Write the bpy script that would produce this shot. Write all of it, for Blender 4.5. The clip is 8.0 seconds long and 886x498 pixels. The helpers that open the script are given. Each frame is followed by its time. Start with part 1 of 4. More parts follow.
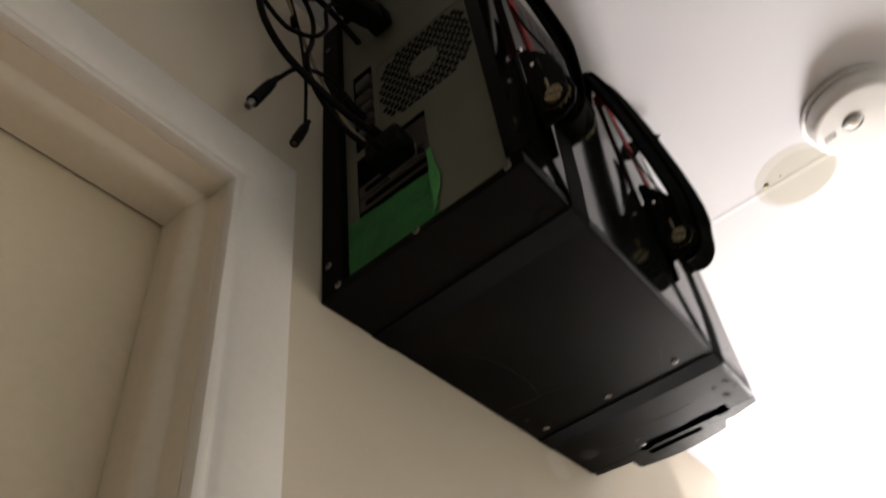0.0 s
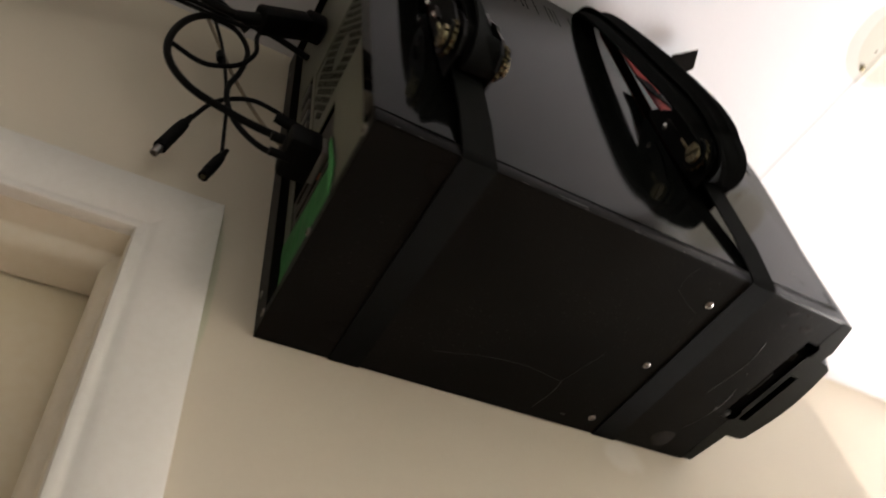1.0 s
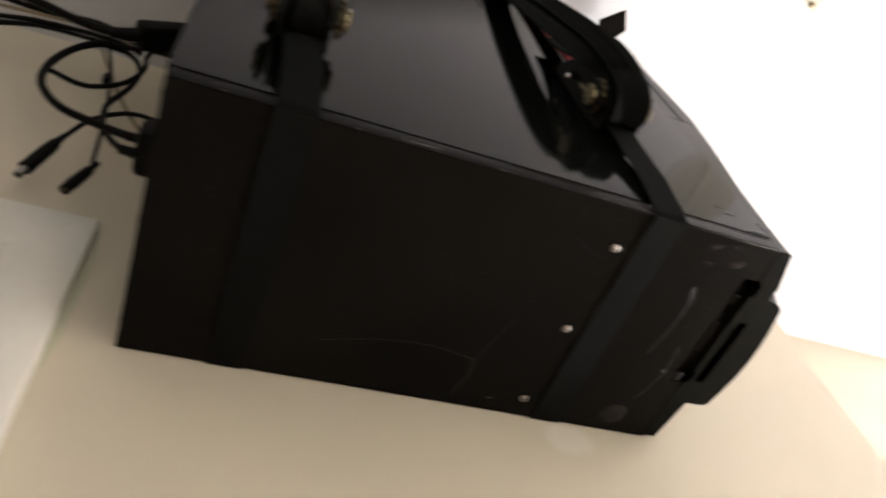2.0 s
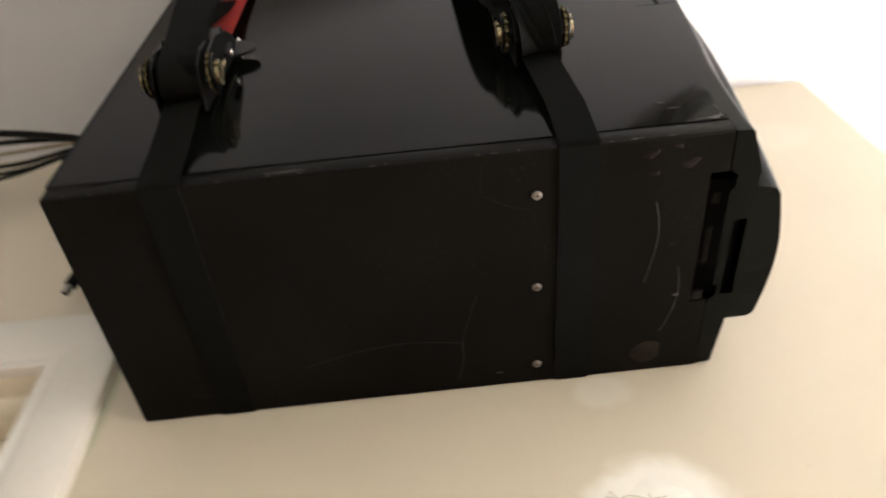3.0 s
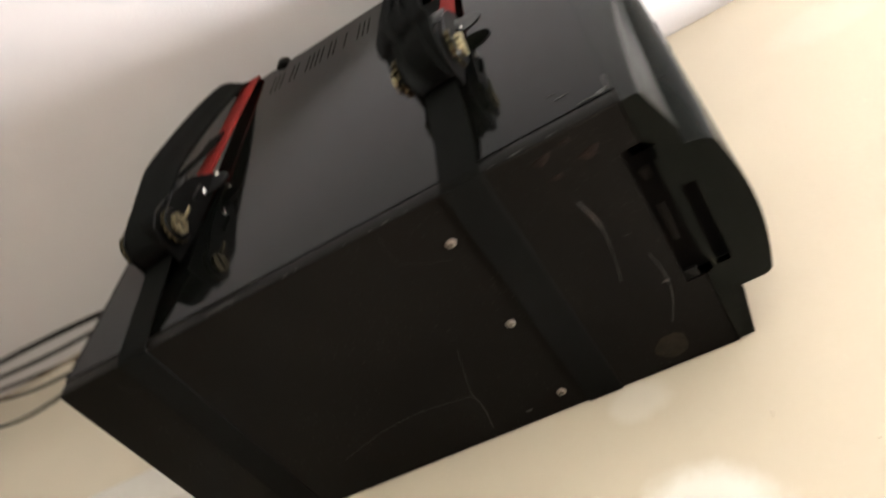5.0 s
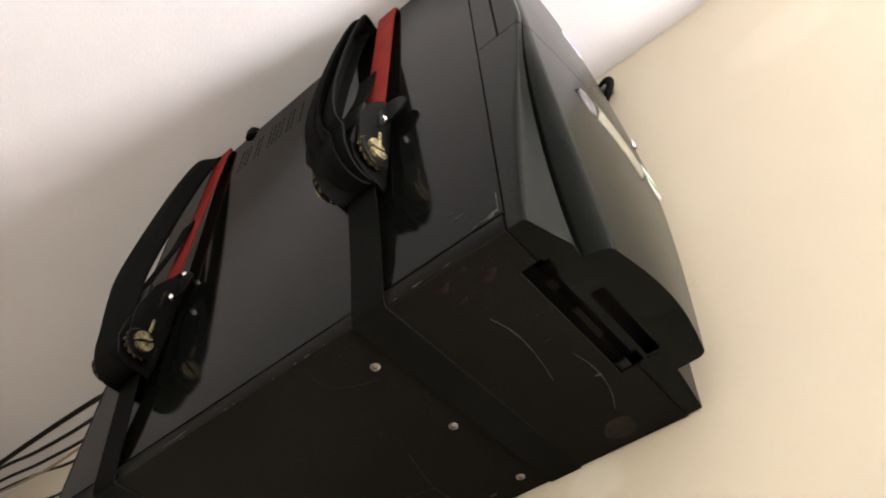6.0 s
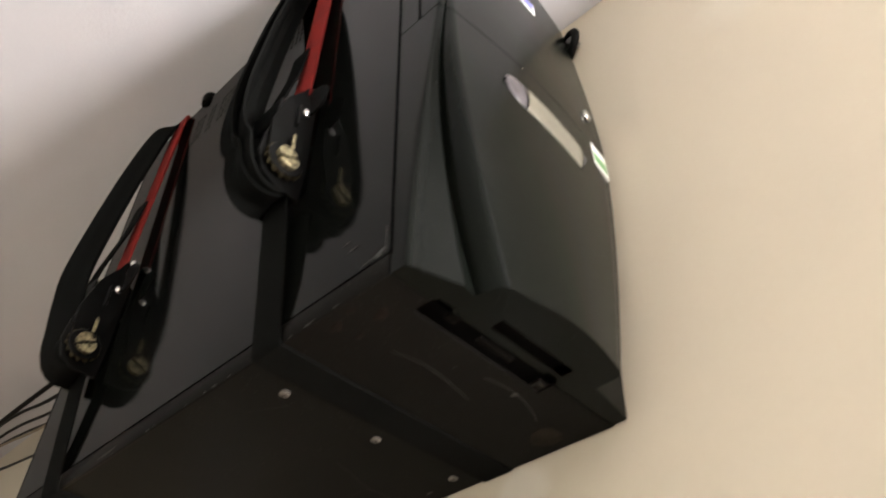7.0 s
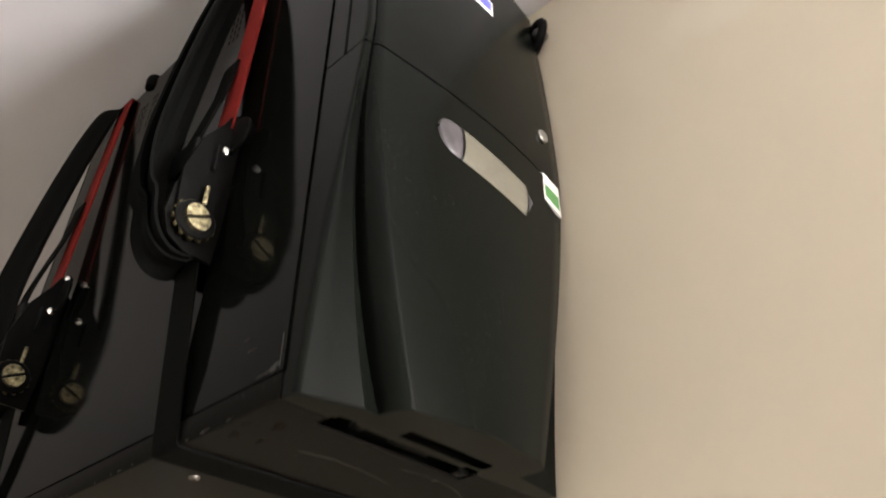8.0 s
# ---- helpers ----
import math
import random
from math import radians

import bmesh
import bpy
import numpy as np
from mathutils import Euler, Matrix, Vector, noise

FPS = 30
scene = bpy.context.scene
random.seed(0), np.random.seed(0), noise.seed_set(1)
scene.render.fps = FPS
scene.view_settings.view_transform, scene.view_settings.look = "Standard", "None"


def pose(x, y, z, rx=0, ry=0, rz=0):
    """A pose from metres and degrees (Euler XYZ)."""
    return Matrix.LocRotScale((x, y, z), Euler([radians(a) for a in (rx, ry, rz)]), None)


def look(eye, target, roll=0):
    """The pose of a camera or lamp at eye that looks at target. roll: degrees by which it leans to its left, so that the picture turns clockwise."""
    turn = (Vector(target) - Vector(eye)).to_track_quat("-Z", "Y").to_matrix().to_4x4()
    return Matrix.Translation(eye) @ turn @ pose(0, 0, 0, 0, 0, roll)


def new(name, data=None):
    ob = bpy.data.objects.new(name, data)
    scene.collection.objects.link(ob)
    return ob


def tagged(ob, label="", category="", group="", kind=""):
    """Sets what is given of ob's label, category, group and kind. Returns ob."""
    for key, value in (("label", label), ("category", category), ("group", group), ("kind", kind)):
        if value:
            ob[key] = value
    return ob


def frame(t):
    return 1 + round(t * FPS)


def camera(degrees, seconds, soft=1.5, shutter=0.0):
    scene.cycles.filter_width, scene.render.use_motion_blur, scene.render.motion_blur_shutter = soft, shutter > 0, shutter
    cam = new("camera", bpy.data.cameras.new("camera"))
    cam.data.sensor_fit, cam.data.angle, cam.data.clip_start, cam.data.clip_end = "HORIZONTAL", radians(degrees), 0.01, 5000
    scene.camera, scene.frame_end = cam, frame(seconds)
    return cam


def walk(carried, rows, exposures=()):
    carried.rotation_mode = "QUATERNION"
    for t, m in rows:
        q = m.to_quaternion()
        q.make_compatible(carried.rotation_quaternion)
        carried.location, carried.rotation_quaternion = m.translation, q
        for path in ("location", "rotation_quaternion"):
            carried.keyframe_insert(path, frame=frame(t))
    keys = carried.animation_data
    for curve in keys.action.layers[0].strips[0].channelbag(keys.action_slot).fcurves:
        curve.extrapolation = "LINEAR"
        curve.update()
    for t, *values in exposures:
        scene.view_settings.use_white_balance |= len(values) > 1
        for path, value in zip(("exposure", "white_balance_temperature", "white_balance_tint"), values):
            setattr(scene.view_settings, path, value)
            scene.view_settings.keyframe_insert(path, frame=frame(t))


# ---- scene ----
cam = camera(63.0, 8.0, soft=1.9, shutter=0.7)
PATH = [
    (0, (-0.299, -0.314, 1.579), (0.88, 0.441, 3.008), -9.5),
    (0.5, (-0.217, -0.33, 1.575), (0.819, 0.572, 3.028), -10.8),
    (1, (-0.104, -0.386, 1.599), (0.67, 0.657, 3.12), -9.0),
    (1.5, (-0.027, -0.391, 1.597), (0.596, 0.731, 3.13), -9.6),
    (2, (0.037, -0.372, 1.588), (0.661, 0.627, 3.204), -13.2),
    (2.2, (0.091, -0.37, 1.571), (0.668, 0.625, 3.208), -14.6),
    (3.3, (0.25, -0.426, 1.596), (0.147, 0.782, 3.187), -6.2),
    (3.5, (0.256, -0.425, 1.596), (0.146, 0.783, 3.186), -7.8),
    (4, (0.286, -0.419, 1.603), (0.085, 0.757, 3.209), -8.2),
    (4.5, (0.313, -0.384, 1.613), (0.036, 0.728, 3.252), -7.5),
    (5, (0.421, -0.385, 1.621), (-0.176, 0.624, 3.242), -1.1),
    (5.2, (0.478, -0.382, 1.628), (-0.233, 0.582, 3.229), 0.3),
    (6.3, (0.546, -0.4, 1.683), (-0.25, 0.622, 3.207), -3.2),
    (6.5, (0.566, -0.385, 1.689), (-0.297, 0.686, 3.141), -3.4),
    (7, (0.616, -0.377, 1.733), (-0.352, 0.688, 3.122), -0.6),
    (7.5, (0.65, -0.376, 1.767), (-0.317, 0.778, 3.084), -1.8),
    (8, (0.679, -0.372, 1.832), (-0.418, 0.807, 3.018), 0.5),
]
walk(cam, [(t, look(eye, target, roll)) for t, eye, target, roll in PATH],
     [(0.0, -0.23, 6500, 12.7), (1.0, 0.22, 6500, 12.8), (1.5, 0.48, 6500, 12.8), (2.0, 0.62, 6500, 12.6), (3.5, 0.97, 6500, 11.4), (5.0, 1.09, 6500, 11.0), (6.5, 0.71, 6500, 12.0), (7.5, 0.35, 6500, 12.0), (8.0, 0.21, 6500, 11.8)])

# ---- light ----
world = bpy.data.worlds.new("world")
world.use_nodes = True
scene.world = world
sky = world.node_tree.nodes.new("ShaderNodeTexSky")
sky.sky_type, sky.sun_disc, sky.sun_elevation, sky.sun_rotation = "NISHITA", False, radians(40), radians(60)
world.node_tree.links.new(sky.outputs[0], world.node_tree.nodes["Background"].inputs[0])
world.node_tree.nodes["Background"].inputs[1].default_value = 0.1

CASE_Z = 1.97      # underside of the computer case
CEIL = 2.432       # ceiling height
CORNER = 0.721     # end of the wall that carries the case
RECESS = 0.155     # set-back of the next piece of wall
EAST = 2.75


def area(name, at, to, sx, sy, watts, colour):
    data = bpy.data.lights.new(name, "AREA")
    data.shape, data.size, data.size_y, data.energy, data.color = "RECTANGLE", sx, sy, watts, colour
    ob = new(name, data)
    ob.matrix_world = look(at, to)
    return ob


area("window_daylight", (EAST - 0.06, 0.58, 1.60), (0, 0.58, 1.60), 1.2, 1.0, 292, (1.0, 0.965, 0.93))


# ---- materials ----
def material(name, colour, rough=0.5, metal=0.0, vary=0.12, scale=8.0, bump=0.05, grain=400.0, coat=0.0, spec=0.5, second=None, rvary=0.08, speckle=0.12):
    """A painted, moulded or woven surface: colour varied at two scales, fine relief and uneven gloss."""
    m = bpy.data.materials.new(name)
    m.use_nodes = True
    n, l = m.node_tree.nodes, m.node_tree.links
    p = n["Principled BSDF"]
    p.inputs["Metallic"].default_value = metal
    p.inputs["Coat Weight"].default_value = coat
    p.inputs["Coat Roughness"].default_value = 0.08
    p.inputs["Specular IOR Level"].default_value = spec
    co = n.new("ShaderNodeTexCoord")
    big, fine = n.new("ShaderNodeTexNoise"), n.new("ShaderNodeTexNoise")
    big.inputs["Scale"].default_value, big.inputs["Detail"].default_value = scale, 5
    fine.inputs["Scale"].default_value, fine.inputs["Detail"].default_value = grain, 3
    l.new(co.outputs["Object"], big.inputs["Vector"]), l.new(co.outputs["Object"], fine.inputs["Vector"])
    ramp = n.new("ShaderNodeValToRGB")
    dark = [c * (1 - vary) for c in colour]
    light = second or [min(1, c * (1 + vary)) for c in colour]
    ramp.color_ramp.elements[0].position, ramp.color_ramp.elements[1].position = 0.3, 0.7
    ramp.color_ramp.elements[0].color, ramp.color_ramp.elements[1].color = (*dark, 1), (*light, 1)
    l.new(big.outputs["Fac"], ramp.inputs["Fac"])
    mix = n.new("ShaderNodeMixRGB")
    mix.blend_type, mix.inputs["Fac"].default_value = "OVERLAY", speckle
    l.new(ramp.outputs["Color"], mix.inputs["Color1"]), l.new(fine.outputs["Fac"], mix.inputs["Color2"])
    l.new(mix.outputs["Color"], p.inputs["Base Color"])
    r = n.new("ShaderNodeMapRange")
    r.inputs["To Min"].default_value, r.inputs["To Max"].default_value = max(0.02, rough - rvary), min(1, rough + rvary)
    l.new(big.outputs["Fac"], r.inputs["Value"]), l.new(r.outputs["Result"], p.inputs["Roughness"])
    if bump:
        b = n.new("ShaderNodeBump")
        b.inputs["Strength"].default_value, b.inputs["Distance"].default_value = bump, 0.002
        l.new(fine.outputs["Fac"], b.inputs["Height"]), l.new(b.outputs["Normal"], p.inputs["Normal"])
    return m


def patched(m, colour, blobs):
    """Lays soft-edged round patches of another coat over a material: (x, y, z, radii, strength)."""
    n, l = m.node_tree.nodes, m.node_tree.links
    p = n["Principled BSDF"]
    co = n.new("ShaderNodeTexCoord")
    for x, y, z, rx, ry, rz, edge, strength in blobs:
        mp = n.new("ShaderNodeMapping")
        mp.vector_type = "POINT"
        mp.inputs["Location"].default_value = (-x / rx, -y / ry, -z / rz)
        mp.inputs["Scale"].default_value = (1 / rx, 1 / ry, 1 / rz)
        l.new(co.outputs["Object"], mp.inputs["Vector"])
        ln = n.new("ShaderNodeVectorMath")
        ln.operation = "LENGTH"
        l.new(mp.outputs["Vector"], ln.inputs[0])
        no = n.new("ShaderNodeTexNoise")
        no.inputs["Scale"].default_value, no.inputs["Detail"].default_value = 40, 4
        l.new(co.outputs["Object"], no.inputs["Vector"])
        ad = n.new("ShaderNodeMath")
        ad.operation, ad.inputs[1].default_value = "MULTIPLY_ADD", edge * 2
        l.new(no.outputs["Fac"], ad.inputs[0]), l.new(ln.outputs["Value"], ad.inputs[2])
        mr = n.new("ShaderNodeMapRange")
        mr.interpolation_type = "SMOOTHSTEP"
        mr.inputs["From Min"].default_value, mr.inputs["From Max"].default_value = 1 + edge - edge * 0.8, 1 + edge + edge * 0.8
        mr.inputs["To Min"].default_value, mr.inputs["To Max"].default_value = strength, 0
        l.new(ad.outputs["Value"], mr.inputs["Value"])
        mix = n.new("ShaderNodeMixRGB")
        mix.inputs["Color2"].default_value = (*colour, 1)
        old = p.inputs["Base Color"].links[0].from_socket
        l.new(mr.outputs["Result"], mix.inputs["Fac"]), l.new(old, mix.inputs["Color1"])
        l.new(mix.outputs["Color"], p.inputs["Base Color"])
    return m


def dusted(m, colour, amount, scale=900.0):
    """Scatters fine specks of dust over a material, thicker in some places than in others."""
    n, l = m.node_tree.nodes, m.node_tree.links
    p = n["Principled BSDF"]
    co = n.new("ShaderNodeTexCoord")
    speck, cloud = n.new("ShaderNodeTexNoise"), n.new("ShaderNodeTexNoise")
    speck.inputs["Scale"].default_value, speck.inputs["Detail"].default_value = scale, 1
    cloud.inputs["Scale"].default_value, cloud.inputs["Detail"].default_value = 14, 4
    l.new(co.outputs["Object"], speck.inputs["Vector"]), l.new(co.outputs["Object"], cloud.inputs["Vector"])
    cut, thick = n.new("ShaderNodeMapRange"), n.new("ShaderNodeMapRange")
    cut.inputs["From Min"].default_value, cut.inputs["From Max"].default_value = 0.66, 0.74
    thick.inputs["From Min"].default_value, thick.inputs["From Max"].default_value = 0.42, 0.7
    thick.inputs["To Max"].default_value = amount
    l.new(speck.outputs["Fac"], cut.inputs["Value"]), l.new(cloud.outputs["Fac"], thick.inputs["Value"])
    both = n.new("ShaderNodeMath")
    both.operation = "MULTIPLY"
    l.new(cut.outputs["Result"], both.inputs[0]), l.new(thick.outputs["Result"], both.inputs[1])
    mix = n.new("ShaderNodeMixRGB")
    mix.inputs["Color2"].default_value = (*colour, 1)
    old = p.inputs["Base Color"].links[0].from_socket
    l.new(both.outputs["Value"], mix.inputs["Fac"]), l.new(old, mix.inputs["Color1"])
    l.new(mix.outputs["Color"], p.inputs["Base Color"])
    return m


wall_paint = material("wall_paint", (0.635, 0.563, 0.455), 0.62, vary=0.05, scale=3, bump=0.035, speckle=0.03, grain=220)
patched(wall_paint, (0.88, 0.85, 0.80), [(0.344, 0, 1.955, 0.022, 1, 0.015, 0.4, 0.3), (0.357, 0, 1.836, 0.050, 1, 0.055, 0.22, 0.95), (0.62, 0, 2.3, 0.05, 1, 0.03, 0.4, 0.12)])
patched(wall_paint, (0.33, 0.44, 0.28), [(-0.0385, 0, 2.015, 0.0055, 1, 0.075, 0.35, 0.35)])
plain_paint = material("plain_wall_paint", (0.635, 0.563, 0.455), 0.62, vary=0.05, scale=3, bump=0.08, speckle=0.03, grain=260)
hall_paint = material("hall_wall_paint", (0.70, 0.685, 0.66), 0.62, vary=0.05, scale=3, bump=0.08, grain=260)
# darker and greener than the beige walls, to dim what the side panel reflects
dimmed_south_paint = material("dimmed_facing_wall_paint", (0.30, 0.312, 0.278), 0.62, vary=0.05, scale=3, bump=0.08, grain=260)
ceiling_paint = material("ceiling_paint", (0.605, 0.605, 0.633), 0.75, vary=0.03, scale=2.5, bump=0.10, speckle=0.03, grain=300)
patched(ceiling_paint, (0.41, 0.39, 0.31), [(0.690, -0.372, CEIL, 0.066, 0.066, 1, 0.04, 0.55), (0.698, -0.376, CEIL, 0.056, 0.058, 1, 0.03, 0.55)])
trim_paint = material("trim_paint", (0.78, 0.745, 0.69), 0.38, vary=0.05, scale=6, bump=0.05, grain=180)
jamb_paint = material("jamb_paint", (0.75, 0.67, 0.545), 0.42, vary=0.05, scale=5, bump=0.05, grain=160)
door_paint = material("door_paint", (0.76, 0.655, 0.485), 0.45, vary=0.05, scale=2.5, bump=0.06, grain=120)
gap_dark = material("shadow_gap", (0.05, 0.04, 0.03), 0.9, bump=0)
filler = material("wall_filler", (0.88, 0.85, 0.80), 0.9, vary=0.05, scale=60, bump=0.35, grain=110)
gap_filler = material("cracked_filler", (0.42, 0.36, 0.27), 0.9, bump=0.1)
carpet = material("carpet", (0.155, 0.075, 0.06), 0.95, vary=0.15, scale=6, bump=0.5, grain=300)
gloss_black = material("gloss_black_steel", (0.0027, 0.0030, 0.0026), 0.07, vary=0.25, scale=5, bump=0.006, grain=900, spec=0.060, rvary=0.02)
satin_black = material("satin_black_steel", (0.0056, 0.0051, 0.0045), 0.30, vary=0.3, scale=7, bump=0.02, grain=700, spec=0.027, rvary=0.07)
bezel_black = material("bezel_black_plastic", (0.0028, 0.0034, 0.0027), 0.24, vary=0.2, scale=6, bump=0.02, grain=900, spec=0.068, rvary=0.05)
dusted(satin_black, (0.045, 0.042, 0.036), 0.8, 420)
dusted(gloss_black, (0.030, 0.029, 0.026), 0.45, 600)
dusted(bezel_black, (0.028, 0.028, 0.025), 0.5, 600)
# near-black that puts the shade inside the case into the colour
shade_black = material("interior_shade_black", (0.004, 0.004, 0.004), 0.9, bump=0, spec=0.1)
back_steel = material("grey_back_steel", (0.145, 0.15, 0.115), 0.45, metal=0.3, vary=0.15, scale=12, bump=0.03, grain=500)
bracket_steel = material("bracket_steel", (0.34, 0.33, 0.30), 0.35, metal=0.8, vary=0.15, scale=20, bump=0.02)
dim_steel = material("dull_slot_steel", (0.055, 0.047, 0.042), 0.5, metal=0.3, vary=0.3, scale=30, bump=0.05)
zinc = material("zinc_screw", (0.30, 0.285, 0.265), 0.42, metal=1.0, vary=0.15, scale=120, bump=0.05)
brass = material("yellow_zinc", (0.38, 0.33, 0.20), 0.42, metal=1.0, vary=0.8, scale=330, bump=0.6, grain=420)
dirty_gear = material("oily_gear", (0.12, 0.10, 0.055), 0.45, metal=1.0, vary=0.5, scale=220, bump=0.2, grain=700)
chrome = material("bright_rivet", (0.8, 0.78, 0.74), 0.16, metal=1.0, vary=0.05, bump=0)
webbing_black = material("black_webbing", (0.0042, 0.0044, 0.0040), 0.85, vary=0.2, scale=60, bump=0.45, grain=1300, spec=0.04)
webbing_red = material("red_webbing", (0.22, 0.017, 0.014), 0.72, vary=0.2, scale=60, bump=0.4, grain=1300, spec=0.15)
ratchet_black = material("black_ratchet_steel", (0.0040, 0.0040, 0.0038), 0.33, vary=0.3, scale=60, bump=0.05, spec=0.10)
rubber = material("black_cable", (0.0042, 0.0040, 0.0038), 0.48, vary=0.25, scale=40, bump=0.05, spec=0.07)
tan_rubber = material("tan_cable", (0.23, 0.18, 0.12), 0.55, vary=0.15, scale=40, bump=0.05)
green_tape = material("green_masking_tape", (0.055, 0.27, 0.08), 0.62, vary=0.18, scale=35, bump=0.4, grain=220)
lens_clear = material("clear_plastic", (0.062, 0.056, 0.06), 0.35, vary=0.35, scale=90, bump=0.05, coat=0.0, spec=0.2)
lens_cream = material("cream_plastic", (0.115, 0.107, 0.082), 0.5, vary=0.12, scale=70, bump=0.03, coat=0.03, spec=0.2)
strobe_clear = material("strobe_lens", (0.50, 0.50, 0.46), 0.14, metal=0.0, vary=0.25, scale=260, bump=0.5, grain=420)
grey_ring = material("grey_ring", (0.10, 0.10, 0.10), 0.4, bump=0)
plastic_white = material("white_plastic", (0.62, 0.61, 0.59), 0.42, vary=0.03, scale=14, bump=0.02)
residue = material("foot_residue", (0.0115, 0.0088, 0.0055), 0.75, vary=0.55, scale=160, bump=0.3, grain=700, spec=0.1)
red_residue = material("red_foot_residue", (0.0095, 0.0058, 0.0042), 0.8, vary=0.6, scale=200, bump=0.3, grain=700, spec=0.08)
scratch_mat = material("bare_scratch", (0.021, 0.0195, 0.0165), 0.5, vary=0.4, scale=180, bump=0)
sticker_white = material("sticker_white", (0.70, 0.70, 0.68), 0.4, bump=0)
sticker_green = material("sticker_green", (0.07, 0.22, 0.06), 0.4, bump=0)
sticker_blue = material("sticker_blue", (0.10, 0.10, 0.42), 0.35, bump=0)
red_part = material("orange_socket", (0.50, 0.09, 0.02), 0.4, bump=0)
teal_part = material("dim_socket", (0.035, 0.033, 0.035), 0.4, bump=0)
glass = bpy.data.materials.new("window_glass")
glass.use_nodes = True
glass.node_tree.nodes["Principled BSDF"].inputs["Transmission Weight"].default_value = 1.0
glass.node_tree.nodes["Principled BSDF"].inputs["Roughness"].default_value = 0.02


# ---- mesh helpers ----
def finish(bm, name, mat, smooth=False):
    bmesh.ops.recalc_face_normals(bm, faces=bm.faces)
    own = any(face.smooth for face in bm.faces)
    data = bpy.data.meshes.new(name)
    bm.to_mesh(data)
    bm.free()
    data.materials.append(mat)
    if smooth:
        for poly in data.polygons:
            poly.use_smooth = poly.use_smooth if own else True
        data.set_sharp_from_angle(angle=radians(38))
    return data


def thing(name, at, label, category, group="", kind=""):
    ob = new(name)
    ob.location = at
    ob.empty_display_size = 0.02
    return tagged(ob, label, category, group, kind)


def base_of(ob):
    while ob.parent:
        ob = ob.parent
    return ob.location


LEAN = 0.09        # the case and its straps stand out further from the wall towards the top
LEANING = ("computer_case", "ratchet_strap")


def part(name, bm, mat, parent, label="", smooth=True):
    """One mesh under a thing or a part; the bmesh is in world metres."""
    root = parent
    while root.parent:
        root = root.parent
    if root.name.startswith(LEANING):
        for v in bm.verts:
            v.co.y *= 1 + LEAN * max(0.0, v.co.z - CASE_Z)
    bmesh.ops.translate(bm, verts=bm.verts, vec=-Vector(base_of(parent)))
    ob = new(name, finish(bm, name, mat, smooth))
    ob.parent = parent
    return tagged(ob, label)


def solid(name, bm, mat, label="", category="", group="", kind="", smooth=True):
    return tagged(new(name, finish(bm, name, mat, smooth)), label, category, group, kind)


def structure(name, bm, mat, label, category, smooth=False):
    return solid(name, bm, mat, label, category, "", "structure", smooth)


def box(x0, x1, y0, y1, z0, z1, bevel=0.0, bm=None, seg=2):
    bm = bm or bmesh.new()
    made = bmesh.ops.create_cube(bm, size=1)["verts"]
    bmesh.ops.scale(bm, verts=made, vec=(x1 - x0, y1 - y0, z1 - z0))
    bmesh.ops.translate(bm, verts=made, vec=((x0 + x1) / 2, (y0 + y1) / 2, (z0 + z1) / 2))
    if bevel:
        edges = list({e for v in made for e in v.link_edges})
        made = bmesh.ops.bevel(bm, geom=edges, offset=bevel, segments=seg, profile=0.5, affect="EDGES")["faces"]
        for face in made:
            face.normal_update()
            face.smooth = max(abs(c) for c in face.normal) < 0.999
    return bm


AXIS = {"x": Matrix.Rotation(radians(90), 4, "Y"), "y": Matrix.Rotation(radians(90), 4, "X"), "z": Matrix.Identity(4)}


def rod(at, axis, r0, r1, length, bm=None, seg=24):
    """A cylinder or cone centred at a point, along an axis."""
    bm = bm or bmesh.new()
    bmesh.ops.create_cone(bm, cap_ends=True, segments=seg, radius1=r0, radius2=r1, depth=length, matrix=Matrix.Translation(at) @ AXIS[axis])
    return bm


def lathe(profile, at, axis="z", seg=40, bm=None):
    """Turns (radius, height) pairs round an axis."""
    bm = bm or bmesh.new()
    m = Matrix.Translation(at) @ AXIS[axis]
    rings = []
    for r, h in profile:
        rings.append([bm.verts.new(m @ Vector((r * math.cos(2 * math.pi * k / seg), r * math.sin(2 * math.pi * k / seg), h))) for k in range(seg)])
    for a, b in zip(rings, rings[1:]):
        for k in range(seg):
            bm.faces.new((a[k], a[(k + 1) % seg], b[(k + 1) % seg], b[k]))
    bm.faces.new(rings[0])
    bm.faces.new(rings[-1])
    return bm


def glide(points, steps=6):
    """A smooth line through points."""
    pts = [Vector(p) for p in points]
    pts = [2 * pts[0] - pts[1]] + pts + [2 * pts[-1] - pts[-2]]
    out = []
    for a, b, c, d in zip(pts, pts[1:], pts[2:], pts[3:]):
        for k in range(steps):
            t = k / steps
            out.append(0.5 * (2 * b + (c - a) * t + (2 * a - 5 * b + 4 * c - d) * t * t + (3 * b - a - 3 * c + d) * t ** 3))
    return out + [pts[-2]]


